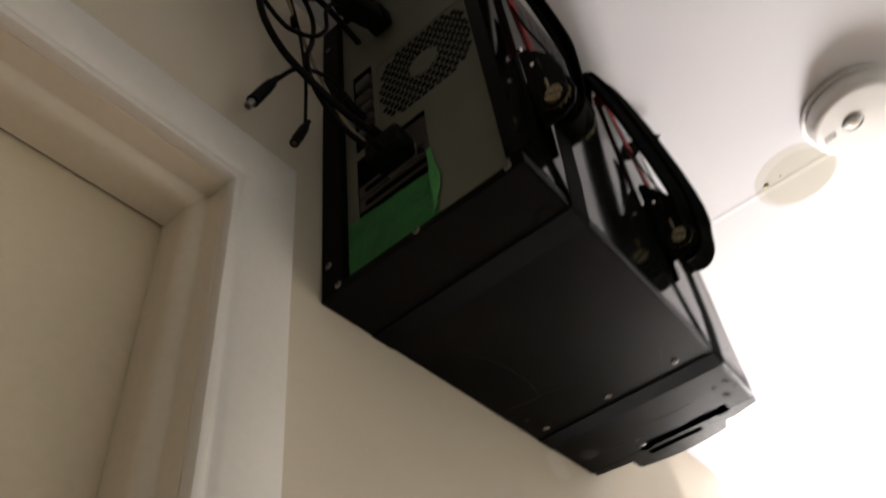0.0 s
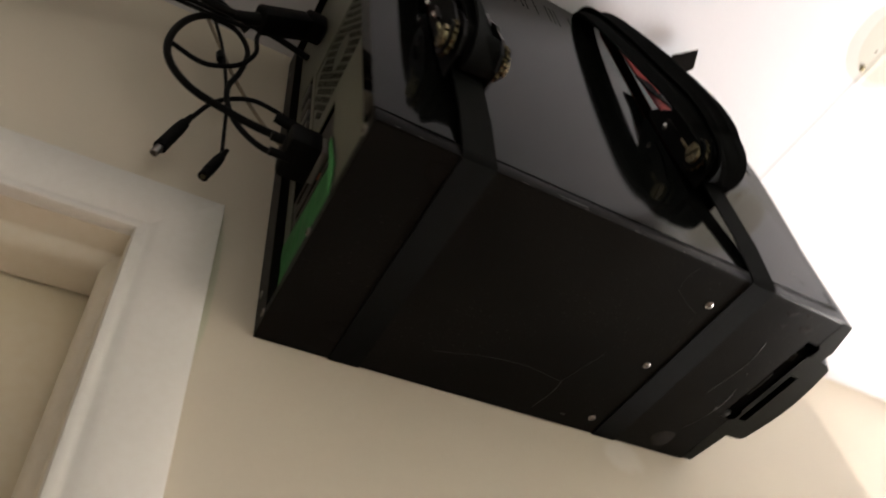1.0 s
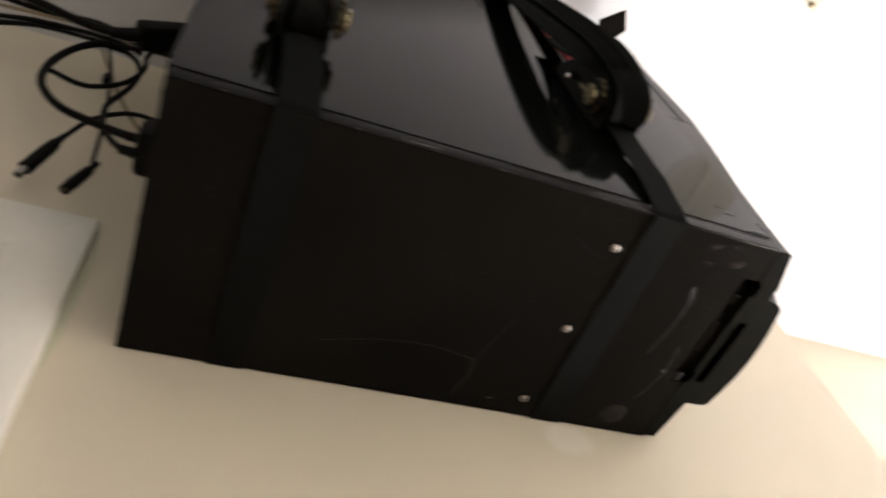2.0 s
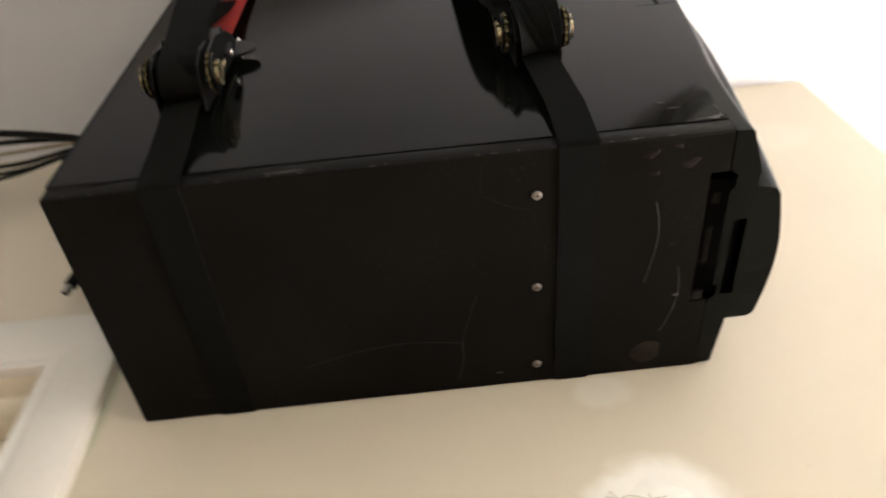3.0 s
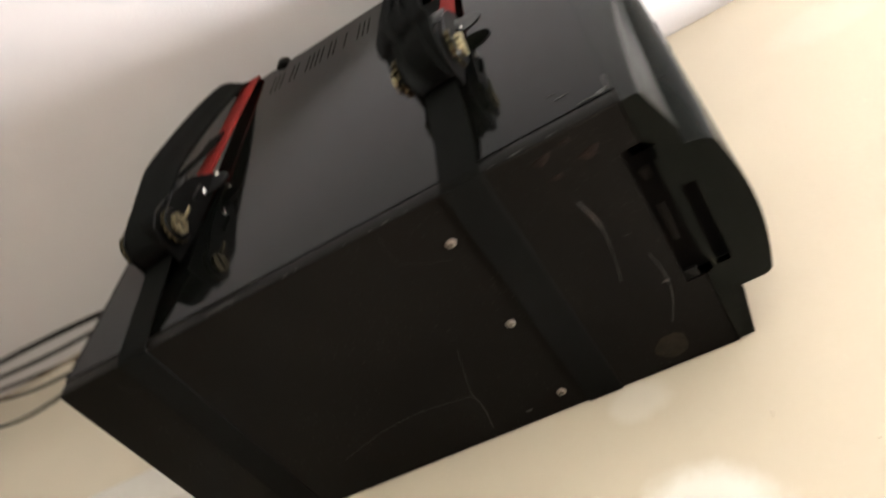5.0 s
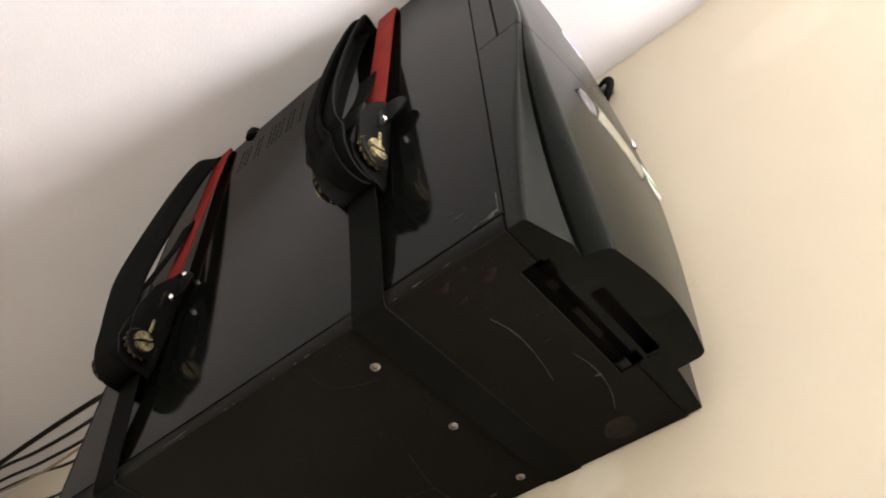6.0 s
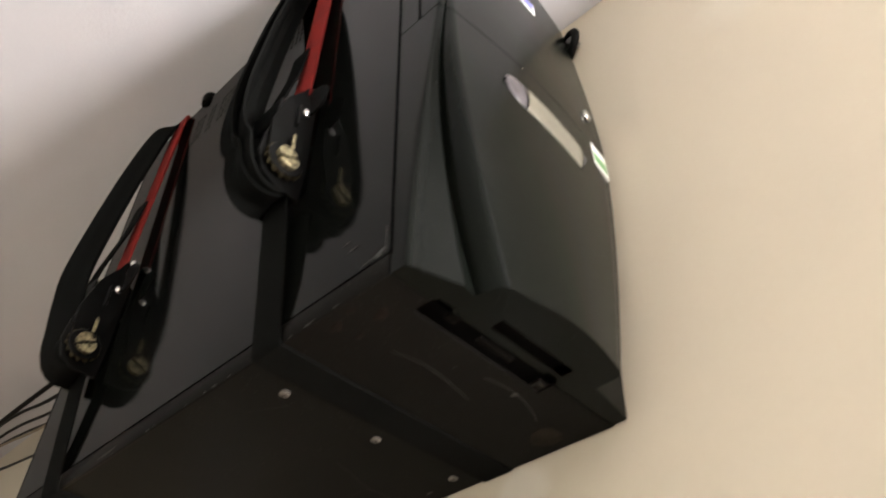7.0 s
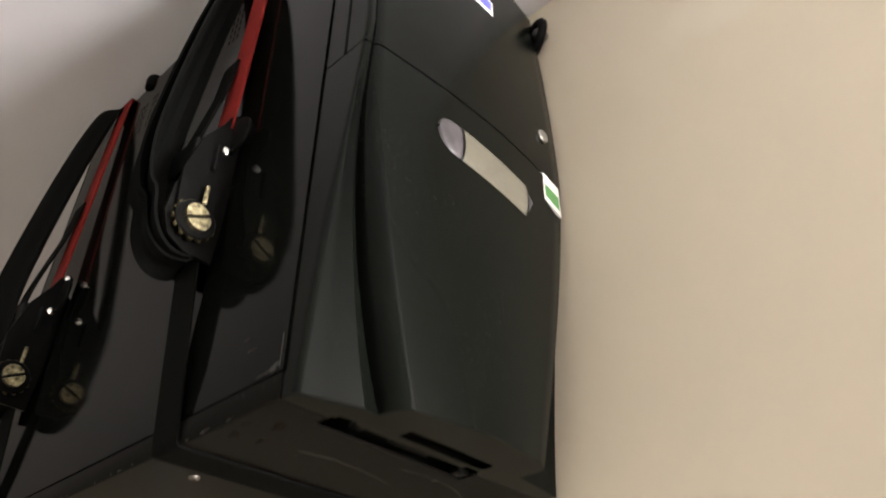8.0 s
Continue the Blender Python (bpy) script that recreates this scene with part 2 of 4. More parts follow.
def tube(points, r, bm=None, seg=10, steps=7, straight=False):
    """A round cable along a smooth line; r is a radius or one for each end."""
    bm = bm or bmesh.new()
    line = [Vector(p) for p in points] if straight else glide(points, steps)
    side, rings = None, []
    for k, p in enumerate(line):
        ahead = (line[min(k + 1, len(line) - 1)] - line[max(k - 1, 0)]).normalized()
        side = ahead.orthogonal().normalized() if side is None else (side - ahead * side.dot(ahead)).normalized()
        up = ahead.cross(side)
        rr = r if not isinstance(r, tuple) else r[0] + (r[1] - r[0]) * k / (len(line) - 1)
        rings.append([bm.verts.new(p + rr * (math.cos(a) * side + math.sin(a) * up)) for a in (2 * math.pi * j / seg for j in range(seg))])
    for a, b in zip(rings, rings[1:]):
        for j in range(seg):
            bm.faces.new((a[j], a[(j + 1) % seg], b[(j + 1) % seg], b[j]))
    bm.faces.new(rings[0]), bm.faces.new(rings[-1])
    return bm


def ribbon(path, x0, x1, thick, steps=6, bm=None, straight=False, twist=0.0, pleat=0.0):
    """Flat webbing of some thickness; path gives (y, z) or (x shift, y, z). It twists by so many degrees at its middle."""
    bm = bm or bmesh.new()
    pts = [p if len(p) == 3 else (0, *p) for p in path]
    line = [Vector(p) for p in pts] if straight else glide(pts, steps)
    rings, across = [], 6
    for k, p in enumerate(line):
        a, b = line[max(k - 1, 0)], line[min(k + 1, len(line) - 1)]
        d = Vector((0, b.y - a.y, b.z - a.z)).normalized()
        s = k / (len(line) - 1)
        turn = Matrix.Rotation(radians(twist) * math.sin(math.pi * s) ** 0.7, 3, d)
        n, w = turn @ Vector((0, -d.z, d.y)), turn @ Vector((1, 0, 0))
        c = Vector(((x0 + x1) / 2 + p.x, p.y, p.z))
        ring = []
        for side in (0.5, -0.5):
            for j in range(across + 1):
                u = (j / across - 0.5) * (1 if side > 0 else -1)
                ring.append(bm.verts.new(c + w * (x1 - x0) * u + n * (thick * side + pleat * math.sin(math.pi * s) * math.sin(9 * u + 5 * s))))
        rings.append(ring)
    for a, b in zip(rings, rings[1:]):
        for j in range(len(a)):
            bm.faces.new((a[j], a[(j + 1) % len(a)], b[(j + 1) % len(a)], b[j]))
    bm.faces.new(rings[0]), bm.faces.new(rings[-1])
    return bm


def prism(outline, axis, lo, hi, bm=None, bevel=0.0):
    """A flat outline pushed along x, y or z. The outline's pairs are the other two axes in order."""
    bm = bm or bmesh.new()
    def at(p, h):
        return {"x": (h, *p), "y": (p[0], h, p[1]), "z": (*p, h)}[axis]
    a, b = [bm.verts.new(at(p, lo)) for p in outline], [bm.verts.new(at(p, hi)) for p in outline]
    bm.faces.new(a), bm.faces.new(b)
    for k in range(len(outline)):
        bm.faces.new((a[k], a[(k + 1) % len(outline)], b[(k + 1) % len(outline)], b[k]))
    if bevel:
        bmesh.ops.bevel(bm, geom=list(bm.edges), offset=bevel, segments=2, profile=0.5, affect="EDGES")
    return bm


def cells(us, vs, axis, lo, hi, keep, bm=None):
    """A plate with rectangular holes: the cells of a grid that keep() wants, each with its thickness."""
    bm = bm or bmesh.new()
    for u0, u1 in zip(us, us[1:]):
        for v0, v1 in zip(vs, vs[1:]):
            if keep((u0 + u1) / 2, (v0 + v1) / 2):
                prism([(u0, v0), (u1, v0), (u1, v1), (u0, v1)], axis, lo, hi, bm)
    bmesh.ops.remove_doubles(bm, verts=bm.verts, dist=1e-5)
    seen = {}
    for face in bm.faces:
        seen.setdefault(tuple(round(c, 5) for c in face.calc_center_median()), []).append(face)
    bmesh.ops.delete(bm, geom=[q for same in seen.values() if len(same) > 1 for q in same], context="FACES")
    return bm


def blot(x, y, z, rx, ry, lift, wild=0.2, axis="z", seed=1, n=36):
    """A thin, uneven, domed patch on a surface that faces down (z) or towards -y (y)."""
    rnd = random.Random(seed)
    ph = [rnd.uniform(0, 6.3) for _ in range(4)]
    bm = bmesh.new()
    mid = bm.verts.new((x, y, z - lift) if axis == "z" else (x, y - lift, z))
    rings = []
    for s, h in ((0.6, 0.9), (0.88, 0.5), (1.0, 0.0)):
        ring = []
        for k in range(n):
            a = 2 * math.pi * k / n
            r = s * (1 + wild * (0.5 * math.sin(2 * a + ph[0]) + 0.4 * math.sin(3 * a + ph[1]) + 0.3 * math.sin(5 * a + ph[2]) + 0.2 * math.sin(9 * a + ph[3])))
            u, v = rx * r * math.cos(a), ry * r * math.sin(a)
            ring.append(bm.verts.new((x + u, y + v, z - lift * h) if axis == "z" else (x + u, y - lift * h, z + v)))
        rings.append(ring)
    for k in range(n):
        bm.faces.new((mid, rings[0][k], rings[0][(k + 1) % n]))
        for a, b in zip(rings, rings[1:]):
            bm.faces.new((a[k], b[k], b[(k + 1) % n], a[(k + 1) % n]))
    return bm


# ---- the setting ----
WEST, SOUTH, NORTH = -2.6, -1.25, 1.45
DOOR_L, DOOR_R, DOOR_T = -0.865, -0.1005, 2.034

xs, zs = [WEST, DOOR_L - 0.02, DOOR_R + 0.02, CORNER], [0.0, DOOR_T + 0.02, CEIL]
structure("wall_north", cells(xs, zs, "y", 0.0, RECESS, lambda x, z: not (DOOR_L - 0.02 < x < DOOR_R + 0.02 and z < DOOR_T)), wall_paint, "beige painted plaster wall with white filler patches", "wall")
structure("wall_recess", box(CORNER - 0.2, 1.58, RECESS, RECESS + 0.12, 0, CEIL), plain_paint, "beige painted wall set back past the corner", "wall")
structure("wall_return", box(1.46, 1.58, RECESS + 0.12, NORTH, 0, CEIL), plain_paint, "beige painted side wall of the window bay", "wall")
structure("wall_bay", box(1.46, EAST, NORTH, NORTH + 0.12, 0, CEIL), hall_paint, "pale painted end wall of the window bay", "wall")
structure("wall_east", cells([SOUTH, -0.36, 1.20, NORTH], [0, 1.08, 2.34, CEIL], "x", EAST, EAST + 0.14, lambda y, z: not (-0.36 < y < 1.20 and 1.08 < z < 2.34)), hall_paint, "pale painted wall around the window", "wall")
# out of view; its dark coat keeps the glossy case side from reflecting too brightly
structure("wall_south", box(WEST, EAST, SOUTH - 0.12, SOUTH, 0, CEIL), dimmed_south_paint, "unseen hallway wall, darkened to dim reflections in the case", "wall")
structure("wall_west", box(WEST - 0.12, WEST, SOUTH, RECESS, 0, CEIL), plain_paint, "beige painted wall at the hallway's end", "wall")
structure("wall_closet", box(WEST, CORNER - 0.2, RECESS + 0.45, RECESS + 0.55, 0, CEIL), plain_paint, "plain wall behind the closed door", "wall")
structure("floor", box(WEST, EAST, SOUTH, NORTH, -0.05, 0), carpet, "reddish brown carpeted hallway floor", "floor")
structure("ceiling", box(WEST, EAST, SOUTH, NORTH, CEIL, CEIL + 0.1), ceiling_paint, "white painted ceiling with a bare round mark", "ceiling")

seam = structure("ceiling_trim", prism([(0.6790, CEIL + 0.001), (0.6790, CEIL), (0.6868, CEIL - 0.0006), (0.6950, CEIL), (0.6950, CEIL + 0.001)], "y", -1.25, 0.0), ceiling_paint, "thin raised plasterboard joint across the ceiling", "trim")

# door: jamb, stop, leaf and casing
jamb = thing("door_1", (-0.485, 0.07, 0), "closed beige door in a white painted frame", "door", kind="structure")
part("jamb", box(DOOR_R, DOOR_R + 0.02, 0.0, RECESS, 0, DOOR_T, 0.002), jamb_paint, jamb, "cream painted jamb")
part("jamb", box(DOOR_L - 0.02, DOOR_L, 0.0, RECESS, 0, DOOR_T, 0.002), jamb_paint, jamb)
part("head_jamb", box(DOOR_L - 0.02, DOOR_R + 0.02, 0.0, RECESS, DOOR_T, DOOR_T + 0.02, 0.002), jamb_paint, jamb)
STOP = [(0.0205, 0.0), (0.0212, 0.0004), (0.0222, 0.0016), (0.0232, 0.0042), (0.0248, 0.0070), (0.0275, 0.0093), (0.0315, 0.0107), (0.0360, 0.0110), (0.0623, 0.0110), (0.0623, 0.0)]
part("stop", prism([(DOOR_R - w, y) for y, w in STOP], "z", 0, DOOR_T), jamb_paint, jamb)
part("stop", prism([(DOOR_L + w, y) for y, w in STOP], "z", 0, DOOR_T), jamb_paint, jamb)
part("head_stop", prism([(min(y, 0.0602), DOOR_T - w) for y, w in STOP], "x", DOOR_L + 0.004, DOOR_R - 0.004), jamb_paint, jamb)
part("leaf", box(DOOR_L + 0.003, DOOR_R - 0.003, 0.0625, 0.1, 0.01, DOOR_T - 0.003, 0.0006), door_paint, jamb, "flat beige door leaf")


def casing_run():
    """A casing board lying along x from 0, its inner edge at z = 0, its back at y = 0: flat board, rounded outer edge, stepped bead at the inner edge."""
    prof = [(0, 0), (-0.0095, 0.0), (-0.0120, 0.0012), (-0.0130, 0.0040), (-0.0126, 0.0065), (-0.0119, 0.0082), (-0.0119, 0.0100), (-0.0132, 0.0125), (-0.0150, 0.017), (-0.0155, 0.052), (-0.0140, 0.0545), (-0.012, 0.055), (0, 0.055)]
    return prof


CASE_IN = 0.001
prof = [(0.78 * y, 1.09 * w) for y, w in casing_run()]
# right-hand board, mitred into the head board
bm = bmesh.new()
rx, tz = DOOR_R + CASE_IN, DOOR_T + CASE_IN
low = [bm.verts.new((rx + w, y, 0)) for y, w in prof]
top = [bm.verts.new((rx + w, y, tz + w)) for y, w in prof]
bm.faces.new(low), bm.faces.new(top)
for k in range(len(prof)):
    bm.faces.new((low[k], low[(k + 1) % len(prof)], top[(k + 1) % len(prof)], top[k]))
part("casing", bm, trim_paint, jamb, "white painted door casing with a bead")
bm = bmesh.new()
lx = DOOR_L - CASE_IN
low = [bm.verts.new((lx - w, y, 0)) for y, w in prof]
top = [bm.verts.new((lx - w, y, tz + w)) for y, w in prof]
bm.faces.new(low), bm.faces.new(top)
for k in range(len(prof)):
    bm.faces.new((low[k], low[(k + 1) % len(prof)], top[(k + 1) % len(prof)], top[k]))
part("casing", bm, trim_paint, jamb)
bm = bmesh.new()
a = [bm.verts.new((lx - w, y, tz + w)) for y, w in prof]
b = [bm.verts.new((rx + w, y, tz + w)) for y, w in prof]
bm.faces.new(a), bm.faces.new(b)
for k in range(len(prof)):
    bm.faces.new((a[k], a[(k + 1) % len(prof)], b[(k + 1) % len(prof)], b[k]))
part("head_casing", bm, trim_paint, jamb)

# window in the far wall
win = thing("window_1", (EAST + 0.07, 0.42, 1.08), "white framed window that lights the hallway", "window", kind="structure")
part("window_frame", cells([-0.36, -0.31, 0.40, 0.44, 1.15, 1.20], [1.08, 1.13, 2.29, 2.34], "x", EAST + 0.05, EAST + 0.1, lambda y, z: not ((-0.31 < y < 0.40 or 0.44 < y < 1.15) and 1.13 < z < 2.29)), trim_paint, win)
for y0, y1 in ((-0.31, 0.40), (0.44, 1.15)):
    pane = part("pane", box(EAST + 0.07, EAST + 0.076, y0, y1, 1.13, 2.29), glass, win)
    pane.visible_shadow = False
part("window_sill", box(EAST - 0.03, EAST + 0.05, -0.38, 1.22, 1.055, 1.079, 0.004), trim_paint, win)

# filler over a screw hole in the wall under the case
structure("wall_trim", blot(0.357, 0.0, 1.838, 0.030, 0.033, 0.0013, 0.22, "y", 5, 72), filler, "rough white filler patch with a cracked screw hole", "wall patch", True)
for k, pts in enumerate(([(0.325, 1.8645), (0.333, 1.8622), (0.341, 1.8633), (0.352, 1.8598), (0.364, 1.8602)], [(0.328, 1.8680), (0.3315, 1.8628), (0.3295, 1.8580)], [(0.3525, 1.8640), (0.3530, 1.8600), (0.3505, 1.8565)])):
    structure("wall_trim", tube([(x, -0.0012, z) for x, z in pts], 0.00026 if k else 0.0002, seg=6), gap_filler, "hairline crack in the filler patch", "wall patch", True)


for x, z, rx, rz, seed in ((0.418, 1.909, 0.0008, 0.0030, 31), (0.462, 1.872, 0.0014, 0.0009, 32)):
    structure("wall_trim", blot(x, 0.0, z, rx, rz, 0.0005, 0.3, "y", seed, 14), plain_paint, "small painted-over nick in the wall", "wall patch", True)


# ---- smoke alarm and what was left of the old one ----
SM = (0.615, -0.482)
alarm = thing("smoke_detector", (*SM, CEIL), "round white smoke alarm with a clear strobe lens", "smoke detector")
part("base", lathe([(0.0, 0), (0.070, 0), (0.0715, -0.003), (0.0715, -0.008), (0.068, -0.0095), (0.0, -0.0095)], (*SM, CEIL)), plastic_white, alarm)
part("gap_ring", lathe([(0.0, -0.009), (0.064, -0.009), (0.064, -0.0135), (0.0, -0.0135)], (*SM, CEIL)), gap_dark, alarm, "dark gap under the cover")
part("cover", lathe([(0.0, -0.012), (0.0675, -0.012), (0.0685, -0.014), (0.0675, -0.029), (0.0650, -0.0345), (0.0610, -0.0370), (0.058, -0.0376), (0.0, -0.0392)], (*SM, CEIL), seg=56), plastic_white, alarm, "aged white domed cover")
part("lens_ring", lathe([(0.0155, -0.037), (0.0155, -0.0402), (0.0145, -0.0408), (0.0128, -0.0400), (0.0125, -0.0375)], (SM[0] - 0.006, SM[1] + 0.011, CEIL), seg=32), grey_ring, alarm, "grey ring")
part("strobe_lens", lathe([(0.0122, -0.038), (0.0116, -0.0405), (0.0085, -0.0425), (0.004, -0.0435), (0.0, -0.0437)], (SM[0] - 0.006, SM[1] + 0.011, CEIL), seg=28), strobe_clear, alarm, "clear strobe lens")
part("strobe_tube", box(SM[0] - 0.009, SM[0] - 0.003, SM[1] + 0.0095, SM[1] + 0.0125, CEIL - 0.0447, CEIL - 0.0430, 0.0006), brass, alarm, "yellow flash tube")
for k in range(3):
    part("sound_slot", box(SM[0] - 0.008 + 0.0015 * k, SM[0] + 0.003 + 0.0015 * k, SM[1] + 0.0385 + 0.0062 * k, SM[1] + 0.0408 + 0.0062 * k, CEIL - 0.0394, CEIL - 0.0355, 0.0008), gap_dark, alarm, "dark sounder slot")
screw = thing("ceiling_screw", (0.6775, -0.3265, CEIL), "small yellow screw remaining in the ceiling", "screw")
part("head", lathe([(0.0, 0.0), (0.0042, 0.0), (0.0040, -0.0012), (0.0022, -0.0026), (0.0, -0.0028)], (0.6775, -0.3265, CEIL), seg=16), brass, screw)
part("slot", box(0.6743, 0.6807, -0.3271, -0.3259, CEIL - 0.0031, CEIL - 0.0020), gap_dark, screw)
hole = solid("screw_hole", blot(0.674, -0.352, CEIL, 0.0018, 0.0018, 0.0004, 0.2), gap_dark, "tiny dark screw hole in the bare mark", "hole", kind="structure")


# ---- the computer case ----
D_METAL, D_BEZ, TOP, FACE = 0.4195, 0.432, 2.412, -0.200
Z0 = CASE_Z
case = thing("computer_case", (0.21, -0.1, Z0), "scuffed black tower computer case hung high on the wall", "computer case")

# underside with the cut-out at the front
part("underside", cells([0.0, 0.408, D_METAL], [FACE + 0.001, -0.172, -0.066, -0.0014], "z", Z0, Z0 + 0.0016, lambda x, y: not (x > 0.408 and -0.172 < y < -0.066)), satin_black, case, "scratched satin black underside", smooth=False)
# added dark sheet: stands for the shade seen through the underside cut-out
part("inner_floor", box(0.006, 0.412, FACE + 0.003, -0.007, Z0 + 0.012, Z0 + 0.014), shade_black, case)
part("bottom_rail", box(0.0, D_METAL, FACE - 0.0009, FACE + 0.0016, Z0, Z0 + 0.0136, 0.0006), satin_black, case)
part("wall_side_panel", box(0.0, D_METAL + 0.001, -0.0028, -0.0014, Z0, TOP, 0.0004), satin_black, case)
part("top_panel", box(0.0, D_METAL + 0.001, FACE + 0.002, -0.005, TOP - 0.003, TOP - 0.001, 0.0005), gloss_black, case)

# side panel with its vent slots cut through
VENTS = [(0.106, 3), (0.132, 2), (0.153, 4), (0.182, 2), (0.202, 1), (0.219, 3), (0.252, 2), (0.272, 3)]
cols = []
for x, n in VENTS:
    for k in range(n):
        cols.append(x + 0.0062 * k)
xs = sorted({0.0, 0.4202} | {c for x in cols for c in (x, x + 0.0024)})
vz = [Z0 + 0.0144, 2.338, 2.3445, 2.347, 2.3535, 2.356, 2.3625, 2.365, 2.3715, 2.374, 2.3805, TOP]


def panel_cell(x, z):
    slot = any(c < x < c + 0.0024 for c in cols)
    row = next((k for k, (a, b) in enumerate(zip(vz, vz[1:])) if a < z < b), 0)
    return not (slot and row % 2 == 1)


side = part("side_panel", cells(xs, vz, "y", FACE - 0.0012, FACE + 0.0004, panel_cell), gloss_black, case, "glossy black steel side panel with vent slots", smooth=False)
part("panel_rim", prism([(0.0, Z0 + 0.0145), (0.0, TOP), (-0.0012, TOP + 0.0002), (-0.0012, Z0 + 0.0145)], "y", FACE - 0.0015, FACE + 0.012), gloss_black, case)
# added dark sheet behind the vent slots, in place of the shade inside
part("vent_shade_sheet", box(0.01, 0.41, FACE + 0.014, FACE + 0.016, Z0 + 0.016, TOP - 0.008), shade_black, case)

# paint chips along the panel's lower edges
chips = [(0.147, Z0 + 0.0042, 0.010, 0.0011, 1), (0.4135, Z0 + 0.0175, 0.0035, 0.0020, 2), (0.407, Z0 + 0.0165, 0.006, 0.0007, 3), (0.392, Z0 + 0.034, 0.0035, 0.0007, 4), (0.386, Z0 + 0.042, 0.003, 0.0005, 5), (0.358, Z0 + 0.0010, 0.003, 0.0006, 6), (0.273, Z0 + 0.0012, 0.002, 0.0006, 7), (0.2, Z0 + 0.001, 0.0015, 0.0005, 8)]
for x, z, rx, rz, sd in chips:
    part("paint_chip", blot(x, FACE - 0.0014 if z > Z0 + 0.0145 else FACE - 0.0010, z, rx, rz, 0.00025, 0.5, "y", sd, 18), scratch_mat, case, "bare metal chip in the paint")
part("paint_chip", box(0.4172, 0.4179, FACE - 0.0016, FACE - 0.0010, Z0 + 0.016, Z0 + 0.034, 0.0002), scratch_mat, case)

rnd = random.Random(12)
for k in range(16):
    x, w = 0.015 + 0.025 * k + rnd.uniform(-0.010, 0.010), rnd.uniform(0.0006, 0.0026)
    part("paint_chip", blot(x, FACE - 0.0010, Z0 + rnd.uniform(0.0005, 0.0016), w, rnd.uniform(0.0003, 0.0006), 0.0002, 0.5, "y", 40 + k, 12), scratch_mat, case)

# screws in the underside and the marks of its missing feet
def cap_screw(at, axis, sign, r, parent):
    """A pan-head screw with a cross slot; sign tells which way the head points."""
    prof = [(0.0, 0.0), (r, 0.0), (r * 0.96, 0.0006 * sign), (r * 0.75, 0.0011 * sign), (r * 0.3, 0.0013 * sign), (0.0, 0.0013 * sign)]
    head = part("screw", lathe(prof, at, axis, 20), zinc, parent, "zinc cross-head screw")
    bm = bmesh.new()
    k = Vector(at)
    n = Vector((1, 0, 0)) if axis == "x" else Vector((0, 0, 1))
    for a, b in ((0.55 * r, 0.12 * r), (0.12 * r, 0.55 * r)):
        c = k + n * sign * 0.0010
        if axis == "z":
            box(c.x - a, c.x + a, c.y - b, c.y + b, c.z - 0.0005, c.z + 0.0005, bm=bm)
        else:
            box(c.x - 0.0005, c.x + 0.0005, c.y - a, c.y + a, c.z - b, c.z + b, bm=bm)
    part("cross_slot", bm, gap_dark, head)


for y in (-0.1687, -0.0942, -0.0196):
    cap_screw((0.2985, y, Z0), "z", -1, 0.0033, case)
for y, z in ((-0.187, Z0 + 0.007), (-0.102, Z0 + 0.007), (-0.020, Z0 + 0.0075), (-0.0095, Z0 + 0.036), (-0.0095, 2.365), (-0.192, 2.30)):
    cap_screw((0.0, y, z), "x", -1, 0.0034, case)
for x, y, sd in ((0.054, -0.1837, 3), (0.052, -0.0294, 4), (0.380, -0.0200, 5)):
    part("foot_mark", blot(x, y, Z0, 0.0115, 0.0105 if y > -0.1 else 0.010, 0.0005, 0.10, "z", sd), residue if sd in (5, 6) else satin_black, case, "brown round mark of a missing foot")
for x, y, r, sd in ((0.369, -0.190, 0.003, 11), (0.394, -0.181, 0.0035, 12), (0.372, -0.176, 0.002, 13), (0.385, -0.194, 0.0018, 14)):
    part("foot_mark", blot(x, y, Z0, r * 1.6, r, 0.0003, 0.4, "z", sd, 20), red_residue, case)
SCRATCHES = [[(0.3750, -0.155), (0.3785, -0.140), (0.3790, -0.124), (0.3765, -0.105), (0.373, -0.088)], [(0.3955, -0.100), (0.3980, -0.085), (0.3975, -0.069), (0.394, -0.054), (0.388, -0.040)],
             [(0.257, -0.092), (0.250, -0.070), (0.244, -0.050)], [(0.244, -0.050), (0.2445, -0.034), (0.240, -0.012)], [(0.128, -0.040), (0.150, -0.046), (0.171, -0.051), (0.206, -0.054), (0.244, -0.049)],
             [(0.388, -0.120), (0.392, -0.119)], [(0.265, -0.195), (0.263, -0.184), (0.264, -0.174)], [(0.264, -0.172), (0.278, -0.164), (0.294, -0.158)], [(0.336, -0.054), (0.3345, -0.028), (0.333, -0.004)]]
for k, pts in enumerate(SCRATCHES):
    part("scratch", tube([(x, y, Z0 + 0.00005) for x, y in pts], 0.00024 if k in (0, 1, 3) else 0.00014 if k < 6 else 0.00009, seg=5), scratch_mat, case, "pale hairline scratch")
part("paint_chip", box(0.268, 0.273, -0.0150, -0.0136, Z0 - 0.0004, Z0 + 0.0004, 0.0002), scratch_mat, case)
part("paint_chip", blot(0.397, -0.074, Z0, 0.0018, 0.0014, 0.0003, 0.5, "z", 21, 14), scratch_mat, case)

